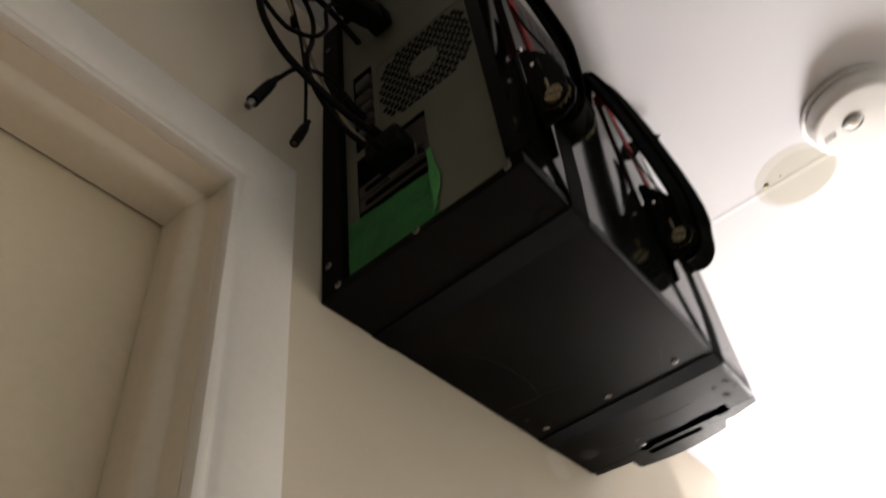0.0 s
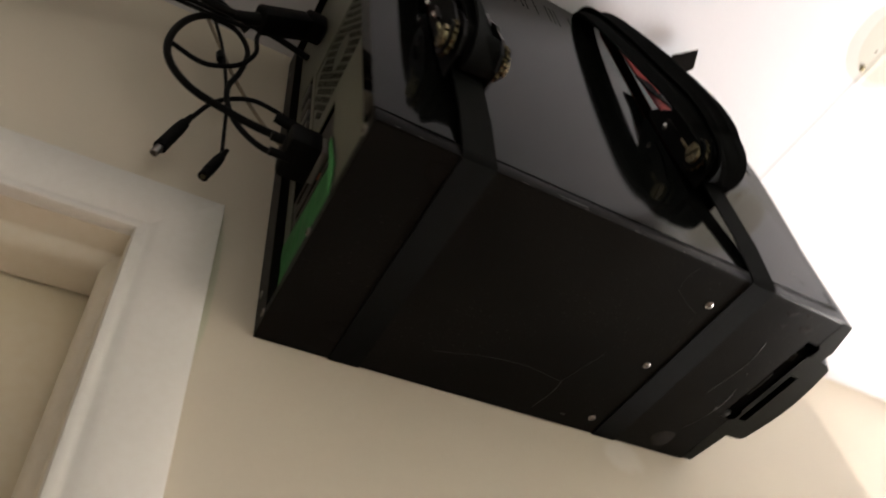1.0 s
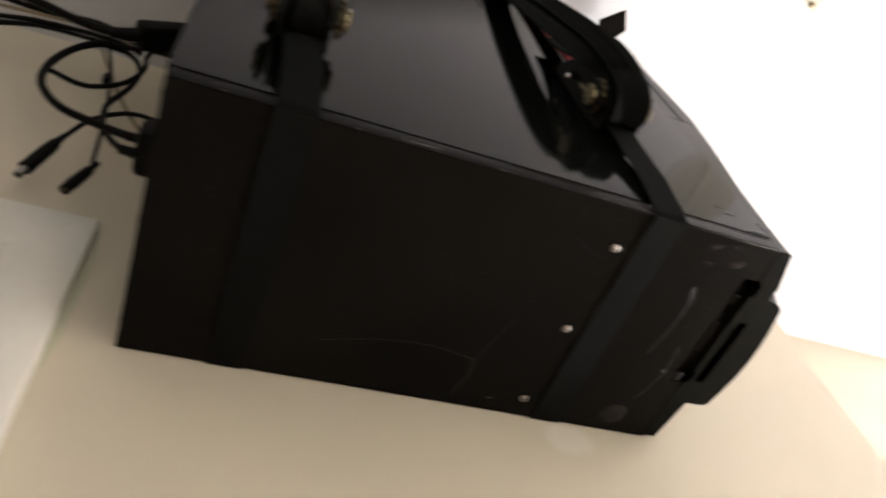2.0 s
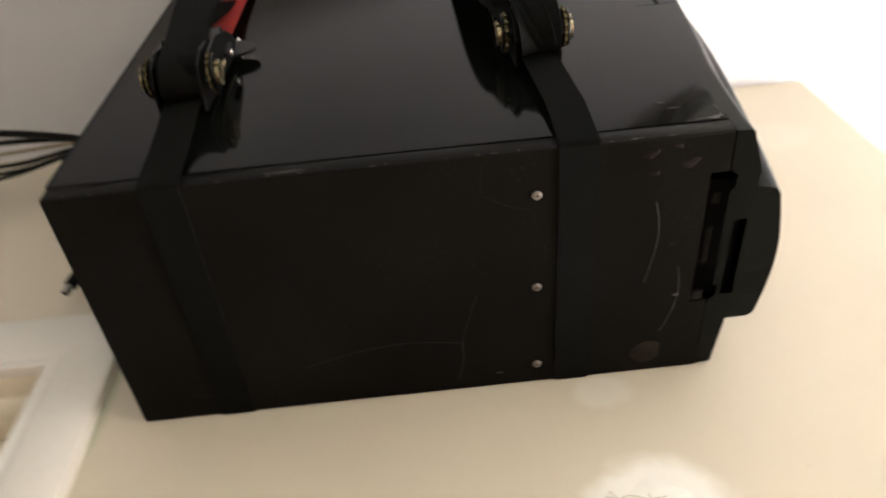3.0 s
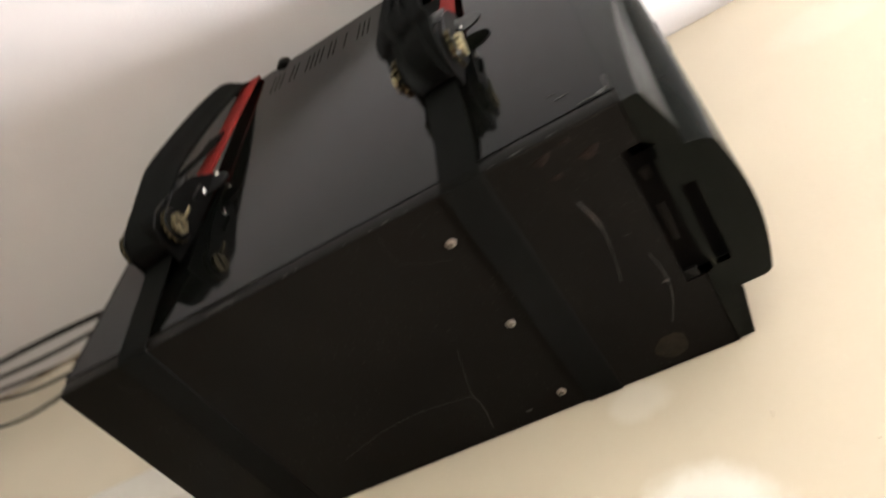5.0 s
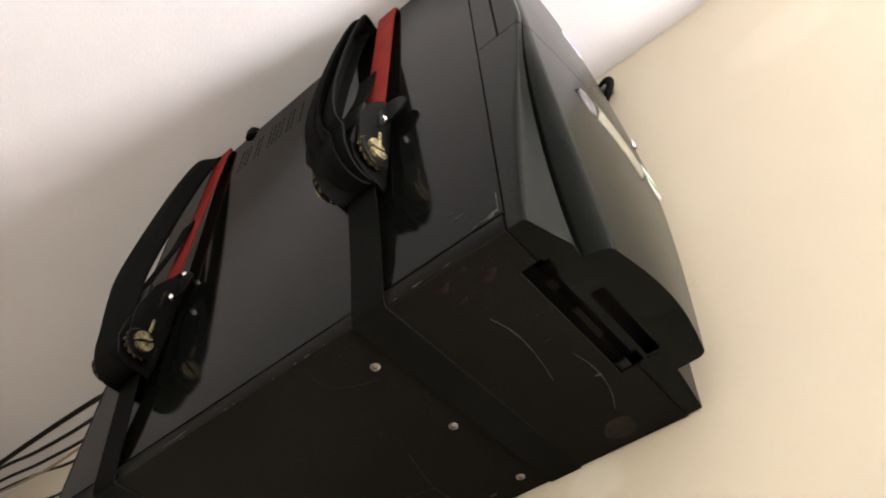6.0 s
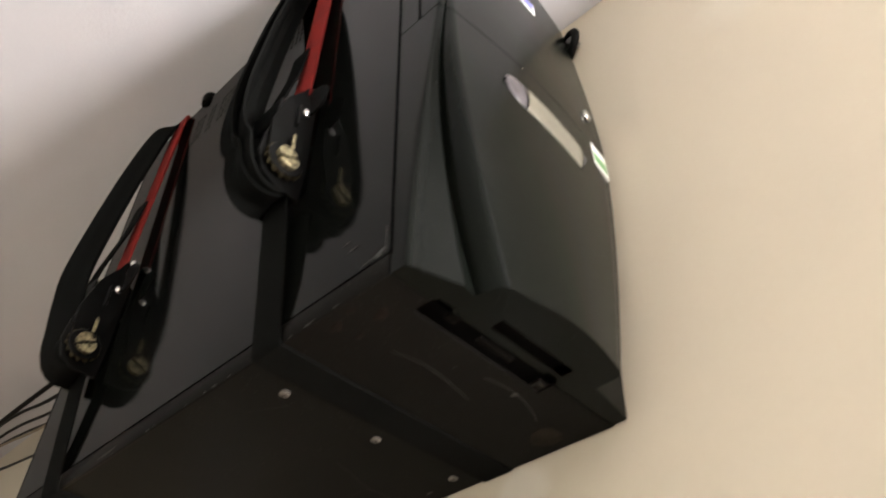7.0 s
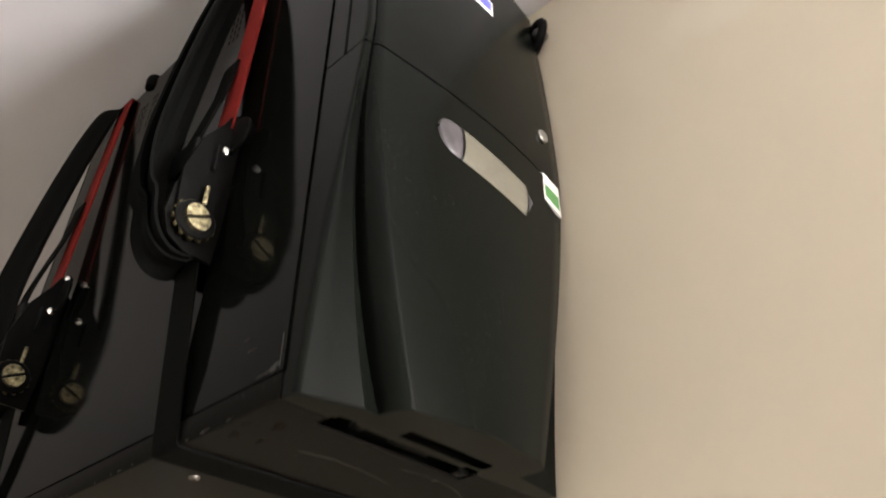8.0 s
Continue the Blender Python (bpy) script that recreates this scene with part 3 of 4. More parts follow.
# back: frame, steel plate with slot opening, fan grille, sockets
FAN = (-0.127, 2.205, 0.056)
bx = 0.008
part("back_rim", cells([FACE, FACE + 0.010, -0.024, -0.0030], [Z0 + 0.0018, Z0 + 0.009, TOP - 0.004, TOP], "x", 0.0002, bx + 0.002, lambda y, z: y < FACE + 0.010 or y > -0.024 or z < Z0 + 0.009 or z > TOP - 0.004), satin_black, case, "black folded rim")
us = [FACE + 0.009, FAN[0] - FAN[2], -0.125, -0.120, -0.075, FAN[0] + FAN[2], -0.064, -0.038, -0.025]
vs = [Z0 + 0.008, 1.990, 2.006, 2.012, 2.028, 2.034, 2.052, 2.129, FAN[1] - FAN[2], 2.140, FAN[1] + FAN[2], 2.275, TOP - 0.003]


def back_cell(y, z):
    if abs(y - FAN[0]) < FAN[2] and abs(z - FAN[1]) < FAN[2]:
        return False
    if -0.120 < y < -0.038 and 2.034 < z < 2.129:
        return False
    if -0.064 < y < -0.038 and 2.140 < z < 2.275:
        return False
    return True


part("back_plate", cells(sorted(us), sorted(vs), "x", bx, bx + 0.001, back_cell), back_steel, case, "grey steel back plate", smooth=False)
bm = bmesh.new()
step = 0.0084
for j in range(-8, 9):
    for i in range(-8, 9):
        cy, cz = FAN[0] + step * (i + 0.5 * (j % 2)), FAN[1] + step * 0.866 * j
        if abs(cy - FAN[0]) > FAN[2] + 0.003 or abs(cz - FAN[1]) > FAN[2] + 0.003:
            continue
        d = math.hypot(cy - FAN[0], cz - FAN[1])
        wide = (abs(cy - FAN[0]) ** 3.2 + abs(cz - FAN[1]) ** 3.2) ** (1 / 3.2)
        hexa = [(math.sin(math.pi / 3 * k) * step * 0.5774, math.cos(math.pi / 3 * k) * step * 0.5774) for k in range(6)]
        if 0.0125 < d and wide < 0.0550:
            out = [bm.verts.new((bx + 0.0014, cy + a, cz + b)) for a, b in hexa]
            inn = [bm.verts.new((bx + 0.0014, cy + a * 0.86, cz + b * 0.86)) for a, b in hexa]
            deep = [bm.verts.new((bx + 0.0020, cy + a * 0.86, cz + b * 0.86)) for a, b in hexa]
            for k in range(6):
                bm.faces.new((out[k], out[(k + 1) % 6], inn[(k + 1) % 6], inn[k]))
                bm.faces.new((inn[k], inn[(k + 1) % 6], deep[(k + 1) % 6], deep[k]))
        else:
            bm.faces.new([bm.verts.new((bx + 0.0014, cy + a, cz + b)) for a, b in hexa])
part("fan_grille", bm, back_steel, case, "honeycomb fan grille in the back plate", smooth=False)
part("grille_hub", rod((bx + 0.0012, *FAN[:2]), "x", 0.0172, 0.0172, 0.0006, seg=36), back_steel, case, smooth=False)
fan = part("fan_frame", cells([FAN[0] - 0.056, FAN[0] - 0.050, FAN[0] + 0.050, FAN[0] + 0.056], [FAN[1] - 0.056, FAN[1] - 0.050, FAN[1] + 0.050, FAN[1] + 0.056], "x", bx + 0.004, bx + 0.024, lambda y, z: abs(y - FAN[0]) > 0.05 or abs(z - FAN[1]) > 0.05), shade_black, case)
for k in range(7):
    bm = prism([(0.018, -0.002), (0.048, -0.010), (0.049, 0.012), (0.018, 0.006)], "x", bx + 0.012, bx + 0.014)
    bmesh.ops.rotate(bm, verts=bm.verts, cent=(0, 0, 0), matrix=Matrix.Rotation(2 * math.pi * k / 7, 3, "X"))
    bmesh.ops.translate(bm, verts=bm.verts, vec=(0, FAN[0], FAN[1]))
    part("blade", bm, shade_black, fan, smooth=False)
part("hub", rod((bx + 0.012, *FAN[:2]), "x", 0.019, 0.019, 0.012), shade_black, fan)
# added dark sheet so the grille and back openings look unlit
part("back_shade_sheet", box(bx + 0.03, bx + 0.032, FACE + 0.018, -0.008, Z0 + 0.016, TOP - 0.008), shade_black, case)

# slot brackets seen in the opening
for z, y0 in ((2.055, -0.123), (2.073, -0.123)):
    br = part("slot_bracket", cells([y0, -0.115, -0.045, -0.039], [z, z + 0.004, z + 0.012, z + 0.016], "x", bx + 0.001, bx + 0.002, lambda y, zz, z=z: not (-0.115 < y < -0.045 and z + 0.004 < zz < z + 0.012)), dim_steel, case, "dull steel card bracket", smooth=False)
part("slot_flap", prism([(-0.118, 2.078), (-0.119, 2.126), (-0.080, 2.128), (-0.074, 2.104)], "x", bx + 0.003, bx + 0.004), dim_steel, case, "bent dull steel slot cover", smooth=False)
for z, mat, h in ((2.155, teal_part, 0.014), (2.176, dim_steel, 0.012), (2.196, teal_part, 0.013), (2.214, dim_steel, 0.016), (2.240, teal_part, 0.020)):
    part("socket", box(bx - 0.002, bx + 0.012, -0.062, -0.042, z, z + h, 0.001), mat, case, "rear socket")
part("socket", box(bx - 0.001, bx + 0.01, -0.074, -0.070, 2.088, 2.094, 0.0008), red_part, case, "small orange socket")

# green tape over the lower slots, creased, with a torn strip up one side
bm = bmesh.new()
rows = []
rnd = random.Random(4)
for k in range(15):
    y = -0.0262 - 0.0925 * k / 14
    hi = 2.047 - 0.005 * k / 14 + rnd.uniform(-0.0006, 0.0006)
    lo = Z0 + 0.0165 + rnd.uniform(-0.0005, 0.0005)
    rows.append([bm.verts.new((bx - 0.0006 - 0.0012 * abs(math.sin(0.9 * k + 1.3 * j)) * (0.3 + 0.7 * (j % 2)), y, lo + (hi - lo) * j / 4)) for j in range(5)])
for a, b in zip(rows, rows[1:]):
    for j in range(4):
        bm.faces.new((a[j], a[j + 1], b[j + 1], b[j]))
bmesh.ops.solidify(bm, geom=list(bm.faces), thickness=0.0003)
part("masking_tape", bm, green_tape, case, "green masking tape over the lower slots", smooth=False)
part("masking_tape", prism([(-0.1165, 2.036), (-0.1175, 1.994), (-0.1215, 1.997), (-0.1205, 2.004), (-0.1240, 2.010), (-0.1262, 2.018), (-0.1258, 2.022), (-0.1282, 2.027), (-0.1262, 2.034), (-0.1235, 2.052), (-0.1222, 2.068), (-0.1170, 2.068), (-0.1178, 2.052)], "x", bx - 0.0024, bx - 0.0018), green_tape, case, "torn green tape end", smooth=False)


# ---- bezel ----
SEAM = 2.190


def front_line(z):
    """The bezel's outer line at a height: (y, x) pairs from the room side to the wall side. A wing at the room side
    swings forward with height until it meets the front; a groove between the two runs out at half height."""
    s = min(1.0, max(0.0, (z - Z0) / 0.235))
    tall = (z - Z0) / (TOP - Z0)
    crown = 0.4585 + 0.0095 * math.sin(math.pi * min(1, 0.16 + tall * 0.72)) - 0.018 * max(0, tall - 0.55) ** 1.5
    shoulder = crown - 0.0065
    yl = FACE + 0.0075 + 0.0365 * max(0.0, 1 - s / 0.8) ** 1.6
    yw = yl - 0.0095 * (1 - s) - 0.002
    wing = D_BEZ + (shoulder - 0.0018 - D_BEZ) * s ** 1.2
    root = wing + 0.009 * (1 - s)
    yr = -0.0040 - 0.0425 * (1 - s) ** 1.35
    r = min(0.0035 + 0.0035 * s, 0.45 * (yw - FACE))
    line = [(FACE, D_METAL + 0.0009), (FACE, wing - r - 0.002)]
    line += [(FACE + r - r * math.cos(math.pi * k / 10), wing - r + r * math.sin(math.pi * k / 10)) for k in range(6)]
    for t in (0.35, 0.7):
        line.append((FACE + r + (yw - 0.0006 - FACE - r) * t, wing + (root - wing) * t))
    deep = root - 0.0012 - 0.016 * s * max(0.0, 1 - s / 0.8)
    floor = yl - 0.0015 - 0.001 * (1 - s)
    line += [(yw - 0.0006, root), (yw, root - 0.0006), (yw + 0.0005, deep), (floor, deep)]
    for k in range(1, 9):
        t = k / 8
        line.append((floor + 0.0002 + (yl + 0.0060 - floor) * (1 - math.cos(t * math.pi / 2)) , deep + (shoulder - deep) * math.sin(t * math.pi / 2)))
    y0, y1 = yl + 0.0065, yr - 0.004
    for k in range(1, 14):
        t = k / 14
        line.append((y0 + (y1 - y0) * t, shoulder + (crown - shoulder) * math.sin(math.pi * t)))
    back = min(wing + 0.004 * (1 - s), shoulder - 0.0065)
    line += [(yr - 0.004, shoulder), (yr - 0.0012, shoulder - 0.0022), (yr, shoulder - 0.006), (yr + 0.0004, back)]
    line += [(min(-0.0034, yr + 0.004), back), (-0.0032, min(wing, back) - 0.001), (-0.0030, D_BEZ - 0.003), (-0.0028, D_METAL + 0.0009)]
    return line


def bezel_piece(z0, z1, n):
    bm = bmesh.new()
    rings = []
    for k in range(n + 1):
        z = z0 + (z1 - z0) * k / n
        rings.append([bm.verts.new((x, y, z)) for y, x in front_line(z)])
    for a, b in zip(rings, rings[1:]):
        for j in range(len(a) - 1):
            bm.faces.new((a[j], a[j + 1], b[j + 1], b[j]))
    return bm, rings


def bezel_cap(line, z, slots=()):
    """Closes a bezel piece with strips from its back edge to its outer line, leaving slots open: (y0, y1, x0, x1)."""
    bm = bmesh.new()
    back = D_METAL + 0.0009
    ys = sorted({y for y, _ in line} | {y for s in slots for y in s[:2]})
    def reach(y):
        xs = [b[1] + (a[1] - b[1]) * (y - b[0]) / (a[0] - b[0]) for a, b in zip(line, line[1:]) if abs(a[0] - b[0]) > 1e-7 and min(a[0], b[0]) - 1e-9 <= y <= max(a[0], b[0]) + 1e-9]
        return max(xs) if xs else back
    for y0, y1 in zip(ys, ys[1:]):
        if y1 - y0 < 1e-6:
            continue
        mid = (y0 + y1) / 2
        e0, e1 = reach(y0 + 1e-7), reach(y1 - 1e-7)
        cuts = sorted((s[2], s[3]) for s in slots if s[0] < mid < s[1])
        at = back
        for a, b in cuts:
            if a > at:
                bm.faces.new([bm.verts.new(p) for p in ((at, y0, z), (a, y0, z), (a, y1, z), (at, y1, z))])
            at = max(at, b)
        bm.faces.new([bm.verts.new(p) for p in ((at, y0, z), (e0, y0, z), (e1, y1, z), (at, y1, z))])
    return bm


SLOTS = [(-0.172, -0.066, D_METAL, 0.4225), (-0.134, -0.070, 0.4285, 0.4375), (-0.170, -0.158, D_METAL, 0.4255), (-0.079, -0.068, D_METAL, 0.4255)]
bm, rings = bezel_piece(Z0, SEAM - 0.0007, 26)
lower = part("lower_bezel", bm, bezel_black, case, "black plastic front bezel with a sculpted groove")
part("bezel_underside", bezel_cap(front_line(Z0), Z0, SLOTS), bezel_black, lower, "black underside of the bezel with slots", smooth=False)
# dark sheet that gives the bezel slots their shade
part("slot_shade_sheet", box(0.4, 0.4415, -0.156, -0.060, Z0 + 0.016, Z0 + 0.017), shade_black, lower)
part("grip_tab", box(0.409, 0.4165, -0.0745, -0.0665, Z0 + 0.0008, Z0 + 0.003, 0.0004), ratchet_black, lower, "grey steel tab")
part("grip_tab", box(0.4125, 0.4165, -0.127, -0.098, Z0 + 0.003, Z0 + 0.005, 0.0004), satin_black, lower)
part("grip_tab", box(0.413, 0.418, -0.154, -0.146, Z0 + 0.003, Z0 + 0.005, 0.0004), satin_black, lower)
bm, rings = bezel_piece(SEAM + 0.0007, TOP, 22)
upper = part("upper_bezel", bm, bezel_black, case, "black plastic drive door of the front bezel")
part("bezel_top", bezel_cap(front_line(TOP), TOP), bezel_black, upper, smooth=False)
part("seam_backing", bezel_cap([(y, max(D_METAL + 0.0009, x - 0.0022)) for y, x in front_line(SEAM)], SEAM), shade_black, lower, smooth=False)
part("door_gap", box(0.4385, 0.4405, FACE - 0.0003, FACE + 0.004, SEAM, TOP - 0.02), shade_black, upper, "dark hinge gap of the drive door")


def front_x(y, z):
    line = front_line(z)
    return max(b[1] + (a[1] - b[1]) * (y - b[0]) / (a[0] - b[0]) for a, b in zip(line, line[1:]) if abs(a[0] - b[0]) > 1e-7 and min(a[0], b[0]) <= y <= max(a[0], b[0]))


# window light: a clear round end and a cream bar, sunk into the front
def pill(y0, y1, z0, z1, h, out, rounded=True, n=30):
    """A long lens that follows the front, from (y0, z0) to (y1, z1), with half-round or square ends."""
    bm = bmesh.new()
    rings = []
    for k in range(n + 1):
        t = 0.5 - 0.5 * math.cos(math.pi * k / n)
        y, z = y0 + (y1 - y0) * t, z0 + (z1 - z0) * t
        end = min(y - y0, y1 - y)
        hh = h * math.sqrt(max(0.004, 1 - max(0, 1 - end / h) ** 2)) if rounded else h
        rings.append([bm.verts.new((front_x(y, z) - 0.0012 + out * math.sin(math.pi * j / 10), y, z - hh * math.cos(math.pi * j / 10))) for j in range(11)])
    for a, b in zip(rings, rings[1:]):
        for j in range(10):
            bm.faces.new((a[j], a[j + 1], b[j + 1], b[j]))
    return bm


part("light_lens", pill(-0.1460, -0.0555, 2.1525, 2.1470, 0.0145, 0.0034), lens_clear, lower, "clear capsule lens of the front light")
part("light_bar", pill(-0.1265, -0.0610, 2.1513, 2.1473, 0.0147, 0.0038, False), lens_cream, lower, "cream translucent middle of the light")
for y, z in ((-0.1262, 2.1513), (-0.0620, 2.1474)):
    part("lens_ring", pill(y - 0.0007, y + 0.0007, z, z - 0.0002, 0.0149, 0.0042, False, 4), ratchet_black, lower, "dark ring of the light")
part("power_button", lathe([(0.0, 0.0), (0.0052, 0.0), (0.0056, 0.0022), (0.0045, 0.0034), (0.0, 0.0026)], (front_x(-0.029, 2.233) - 0.0008, -0.029, 2.233), "x", 24), bracket_steel, upper, "round metal button")
st = part("sticker", prism([(-0.0345, 2.193), (-0.0155, 2.188), (-0.0155, 2.161), (-0.0345, 2.167)], "x", front_x(-0.03, 2.16) - 0.0010, front_x(-0.03, 2.16) + 0.0008), sticker_white, lower, "small white and green sticker", smooth=False)
part("sticker_print", prism([(-0.0330, 2.182), (-0.0170, 2.178), (-0.0170, 2.166), (-0.0330, 2.171)], "x", front_x(-0.03, 2.16) + 0.0008, front_x(-0.03, 2.16) + 0.0011), sticker_green, st, smooth=False)
st = part("badge", prism([(-0.1055, 2.329), (-0.0800, 2.330), (-0.0800, 2.348), (-0.1055, 2.347)], "x", front_x(-0.092, 2.338) - 0.0010, front_x(-0.092, 2.338) + 0.0006), sticker_white, upper, "small white and blue badge", smooth=False)
part("badge_print", prism([(-0.1035, 2.3335), (-0.0820, 2.3345), (-0.0820, 2.346), (-0.1035, 2.345)], "x", front_x(-0.092, 2.338) + 0.0006, front_x(-0.092, 2.338) + 0.0009), sticker_blue, st, smooth=False)
part("top_knob", lathe([(0.0, 0.0), (0.0085, 0.0), (0.0092, 0.010), (0.0080, 0.0150), (0.0, 0.0165)], (0.109, FACE + 0.0030, TOP - 0.0012), "z", 24), rubber, case, "round black rubber knob on the top")
part("top_flap", prism([(0.441, -0.236), (0.416, -0.216), (0.424, -0.197), (0.440, -0.197), (0.453, -0.215)], "z", TOP + 0.0003, TOP + 0.0020), satin_black, case, "bent black flap at the upper front edge")


# ---- the two ratchet straps ----
def ratchet_strap(xc, folds, label, lift=0.0, slant=0.026, lean=0.008, drift=0.002):
    """A strap round the case at x = xc, its ratchet raised by lift; the webbing below runs off sideways by drift."""
    ob = thing("ratchet_strap", (xc, -0.1, Z0), label, "ratchet strap", "straps round the computer case")
    x0, x1 = xc - 0.0125, xc + 0.0125
    ay, az = -0.2235, 2.0860 + lift

    def hard(name, bm, mat, label="", smooth=True):
        bmesh.ops.translate(bm, verts=bm.verts, vec=(0, 0, lift))
        return part(name, bm, mat, ob, label, smooth)

    yy = FACE - 0.0028
    loop = [(ay + 0.012, az - 0.012), (yy - 0.0045, Z0 + 0.045), (yy - 0.0004, Z0 + 0.006), (yy + 0.0004, Z0 + 0.0008), (yy + 0.0020, Z0 - 0.0008), (yy + 0.005, Z0 - 0.0009), (-0.004, Z0 - 0.0009), (-0.0014, Z0 - 0.0006), (-0.0007, Z0 + 0.0015), (-0.0007, Z0 + 0.006), (-0.0007, TOP - 0.003), (-0.0012, TOP + 0.0005), (-0.006, TOP + 0.0012), (-0.150, TOP + 0.0012)]
    part("webbing", ribbon([(0.0 if k == 0 else drift, *p) for k, p in enumerate(loop)], x0, x1, 0.0012, straight=True), webbing_black, ob, "black woven webbing")
    red = [(-0.140, TOP + 0.0026), (FACE + 0.004, TOP + 0.0026), (FACE - 0.0035, TOP + 0.0008), (FACE - 0.0055, TOP - 0.010), (FACE - 0.008, 2.30), (FACE - 0.0105, 2.20), (-0.2125, 2.160), (-0.2145, 2.146)]
    part("red_webbing", ribbon([(0.004 - lean * (1 - k / (len(red) - 1)), *p) for k, p in enumerate(red)], x0 + 0.002, x1 - 0.001, 0.0016, 5), webbing_red, ob, "red woven webbing end")
    tail = [(ay + 0.012, az - 0.010), (ay + 0.004, az - 0.0185), (ay - 0.008, az - 0.017), (ay - 0.0165, az - 0.004), (ay - 0.020, az + 0.016), (-0.2475, 2.128), (-0.2490, 2.158), (-0.2455, 2.205), (-0.2370, 2.285), (-0.2270, 2.356), (-0.2175, TOP - 0.012), (-0.2085, TOP + 0.0012), (FACE + 0.010, TOP + 0.0045), (-0.150, TOP + 0.0042)]
    for shift, out, twist, pleat in folds:
        fold = [(shift * math.sin(math.pi * k / (len(tail) - 1)) + 0.003 - slant * (max(0, k - 4) / (len(tail) - 5)) ** 1.1, y - out * math.sin(math.pi * k / (len(tail) - 1)), z) for k, (y, z) in enumerate(tail)]
        part("loose_tail", ribbon(fold, x0 - 0.0008, x1 + 0.0008, 0.0018, 6, None, False, twist, pleat), webbing_black, ob, "loose black webbing tail")
    inner = [(ay - 0.010, az + 0.012), (-0.2300, 2.125), (-0.2270, 2.165), (-0.2200, 2.205), (-0.2145, 2.235), (-0.2115, 2.270)]
    part("tail_fold", ribbon([(-0.004, *p) for p in inner], x0 + 0.002, x1 - 0.004, 0.0016, 6), webbing_black, ob)
    ay, az = ay, az - lift
    hard("wound_webbing", rod((xc, ay, az), "x", 0.0152, 0.0152, 0.0265, seg=32), webbing_black, "webbing wound on the spindle")
    frame_shape = [(-0.2050, 2.066), (-0.2030, 2.100), (-0.2030, 2.186), (-0.2065, 2.1910), (-0.2130, 2.184), (-0.2260, 2.150), (-0.2380, 2.108), (-0.2400, 2.088), (-0.2350, 2.073), (-0.2235, 2.0665)]
    for s in (-1, 1):
        hard("side_plate", prism(frame_shape, "x", xc + s * 0.0155 - 0.001, xc + s * 0.0155 + 0.001), ratchet_black, "black steel side plate", smooth=False)
    grip_shape = [(-0.2140, 2.094), (-0.2080, 2.120), (-0.2060, 2.150), (-0.2075, 2.164), (-0.2120, 2.172), (-0.2190, 2.170), (-0.2290, 2.152), (-0.2370, 2.120), (-0.2350, 2.090), (-0.2235, 2.0730)]
    for s in (-1, 1):
        hard("handle_plate", prism(grip_shape, "x", xc + s * 0.0190 - 0.0011, xc + s * 0.0190 + 0.0011), ratchet_black, "black steel handle plate", smooth=False)
    hard("handle_grip", box(xc - 0.0185, xc + 0.0185, -0.2330, -0.2280, 2.128, 2.152, 0.002), ratchet_black)
    hard("pawl", box(xc - 0.024, xc + 0.024, -0.2205, -0.2180, 2.128, 2.150, 0.001), ratchet_black)
    for s in (-1, 1):
        bm = bmesh.new()
        teeth = 14
        outline = []
        for k in range(teeth):
            a = 2 * math.pi * k / teeth
            for da, r in ((0.0, 0.0118), (0.16, 0.0140), (0.30, 0.0140), (0.34, 0.0118)):
                outline.append((ay + r * math.cos(a + da), az + r * math.sin(a + da)))
        prism(outline, "x", xc + s * 0.0212 - 0.0010, xc + s * 0.0212 + 0.0010, bm)
        hard("gear", bm, dirty_gear, "oily yellow zinc ratchet gear", smooth=False)
        bm = bmesh.new()
        for turn in (0.5, 0.5 + math.pi):
            half = [(ay + 0.0076 * math.cos(turn + a) + 0.0012 * math.cos(turn + math.pi / 2), az + 0.0076 * math.sin(turn + a) + 0.0012 * math.sin(turn + math.pi / 2)) for a in (math.pi * k / 10 for k in range(11))]
            prism(half, "x", min(xc + s * 0.0238, xc + s * 0.0272), max(xc + s * 0.0238, xc + s * 0.0272), bm)
        hard("spindle_end", bm, brass, "slotted yellow zinc spindle end", smooth=False)
        hard("cotter", box(xc + s * 0.0250 - 0.0010, xc + s * 0.0250 + 0.0010, ay + 0.001, ay + 0.0035, az + 0.012, az + 0.026, 0.0006), brass)
        hard("boss", lathe([(0.0, 0.0), (0.0124, 0.0), (0.0132, 0.0009), (0.0124, 0.0018), (0.0, 0.0018)], (xc + s * 0.0233 - 0.0009, ay, az), "x", 32), ratchet_black)
        for y, z, r in ((-0.2125, 2.1500, 0.0036), (-0.2075, 2.1840, 0.0036))[:1 if lift > 0 else 2]:
            hard("rivet", lathe([(0.0, 0.0), (r, 0.0), (r * 0.9, 0.0012 * s), (r * 0.5, 0.0022 * s), (0.0, 0.0026 * s)], (xc + s * 0.0201, y, z), "x", 18), chrome, "bright domed rivet")
    hard("pin", rod((xc, -0.2140, 2.148), "x", 0.003, 0.003, 0.038, seg=16), zinc)
    lobe = [(xc + 0.0165, 2.1540), (xc + 0.0165, 2.1780)] + [(xc + 0.0200 + 0.0175 * math.sin(math.pi * k / 12), 2.1660 + 0.0150 * math.cos(math.pi * k / 12)) for k in range(13)]
    hard("release_tab", prism(lobe, "y", -0.2100, -0.2080), ratchet_black, "rounded black release tab", smooth=False)
    return ob


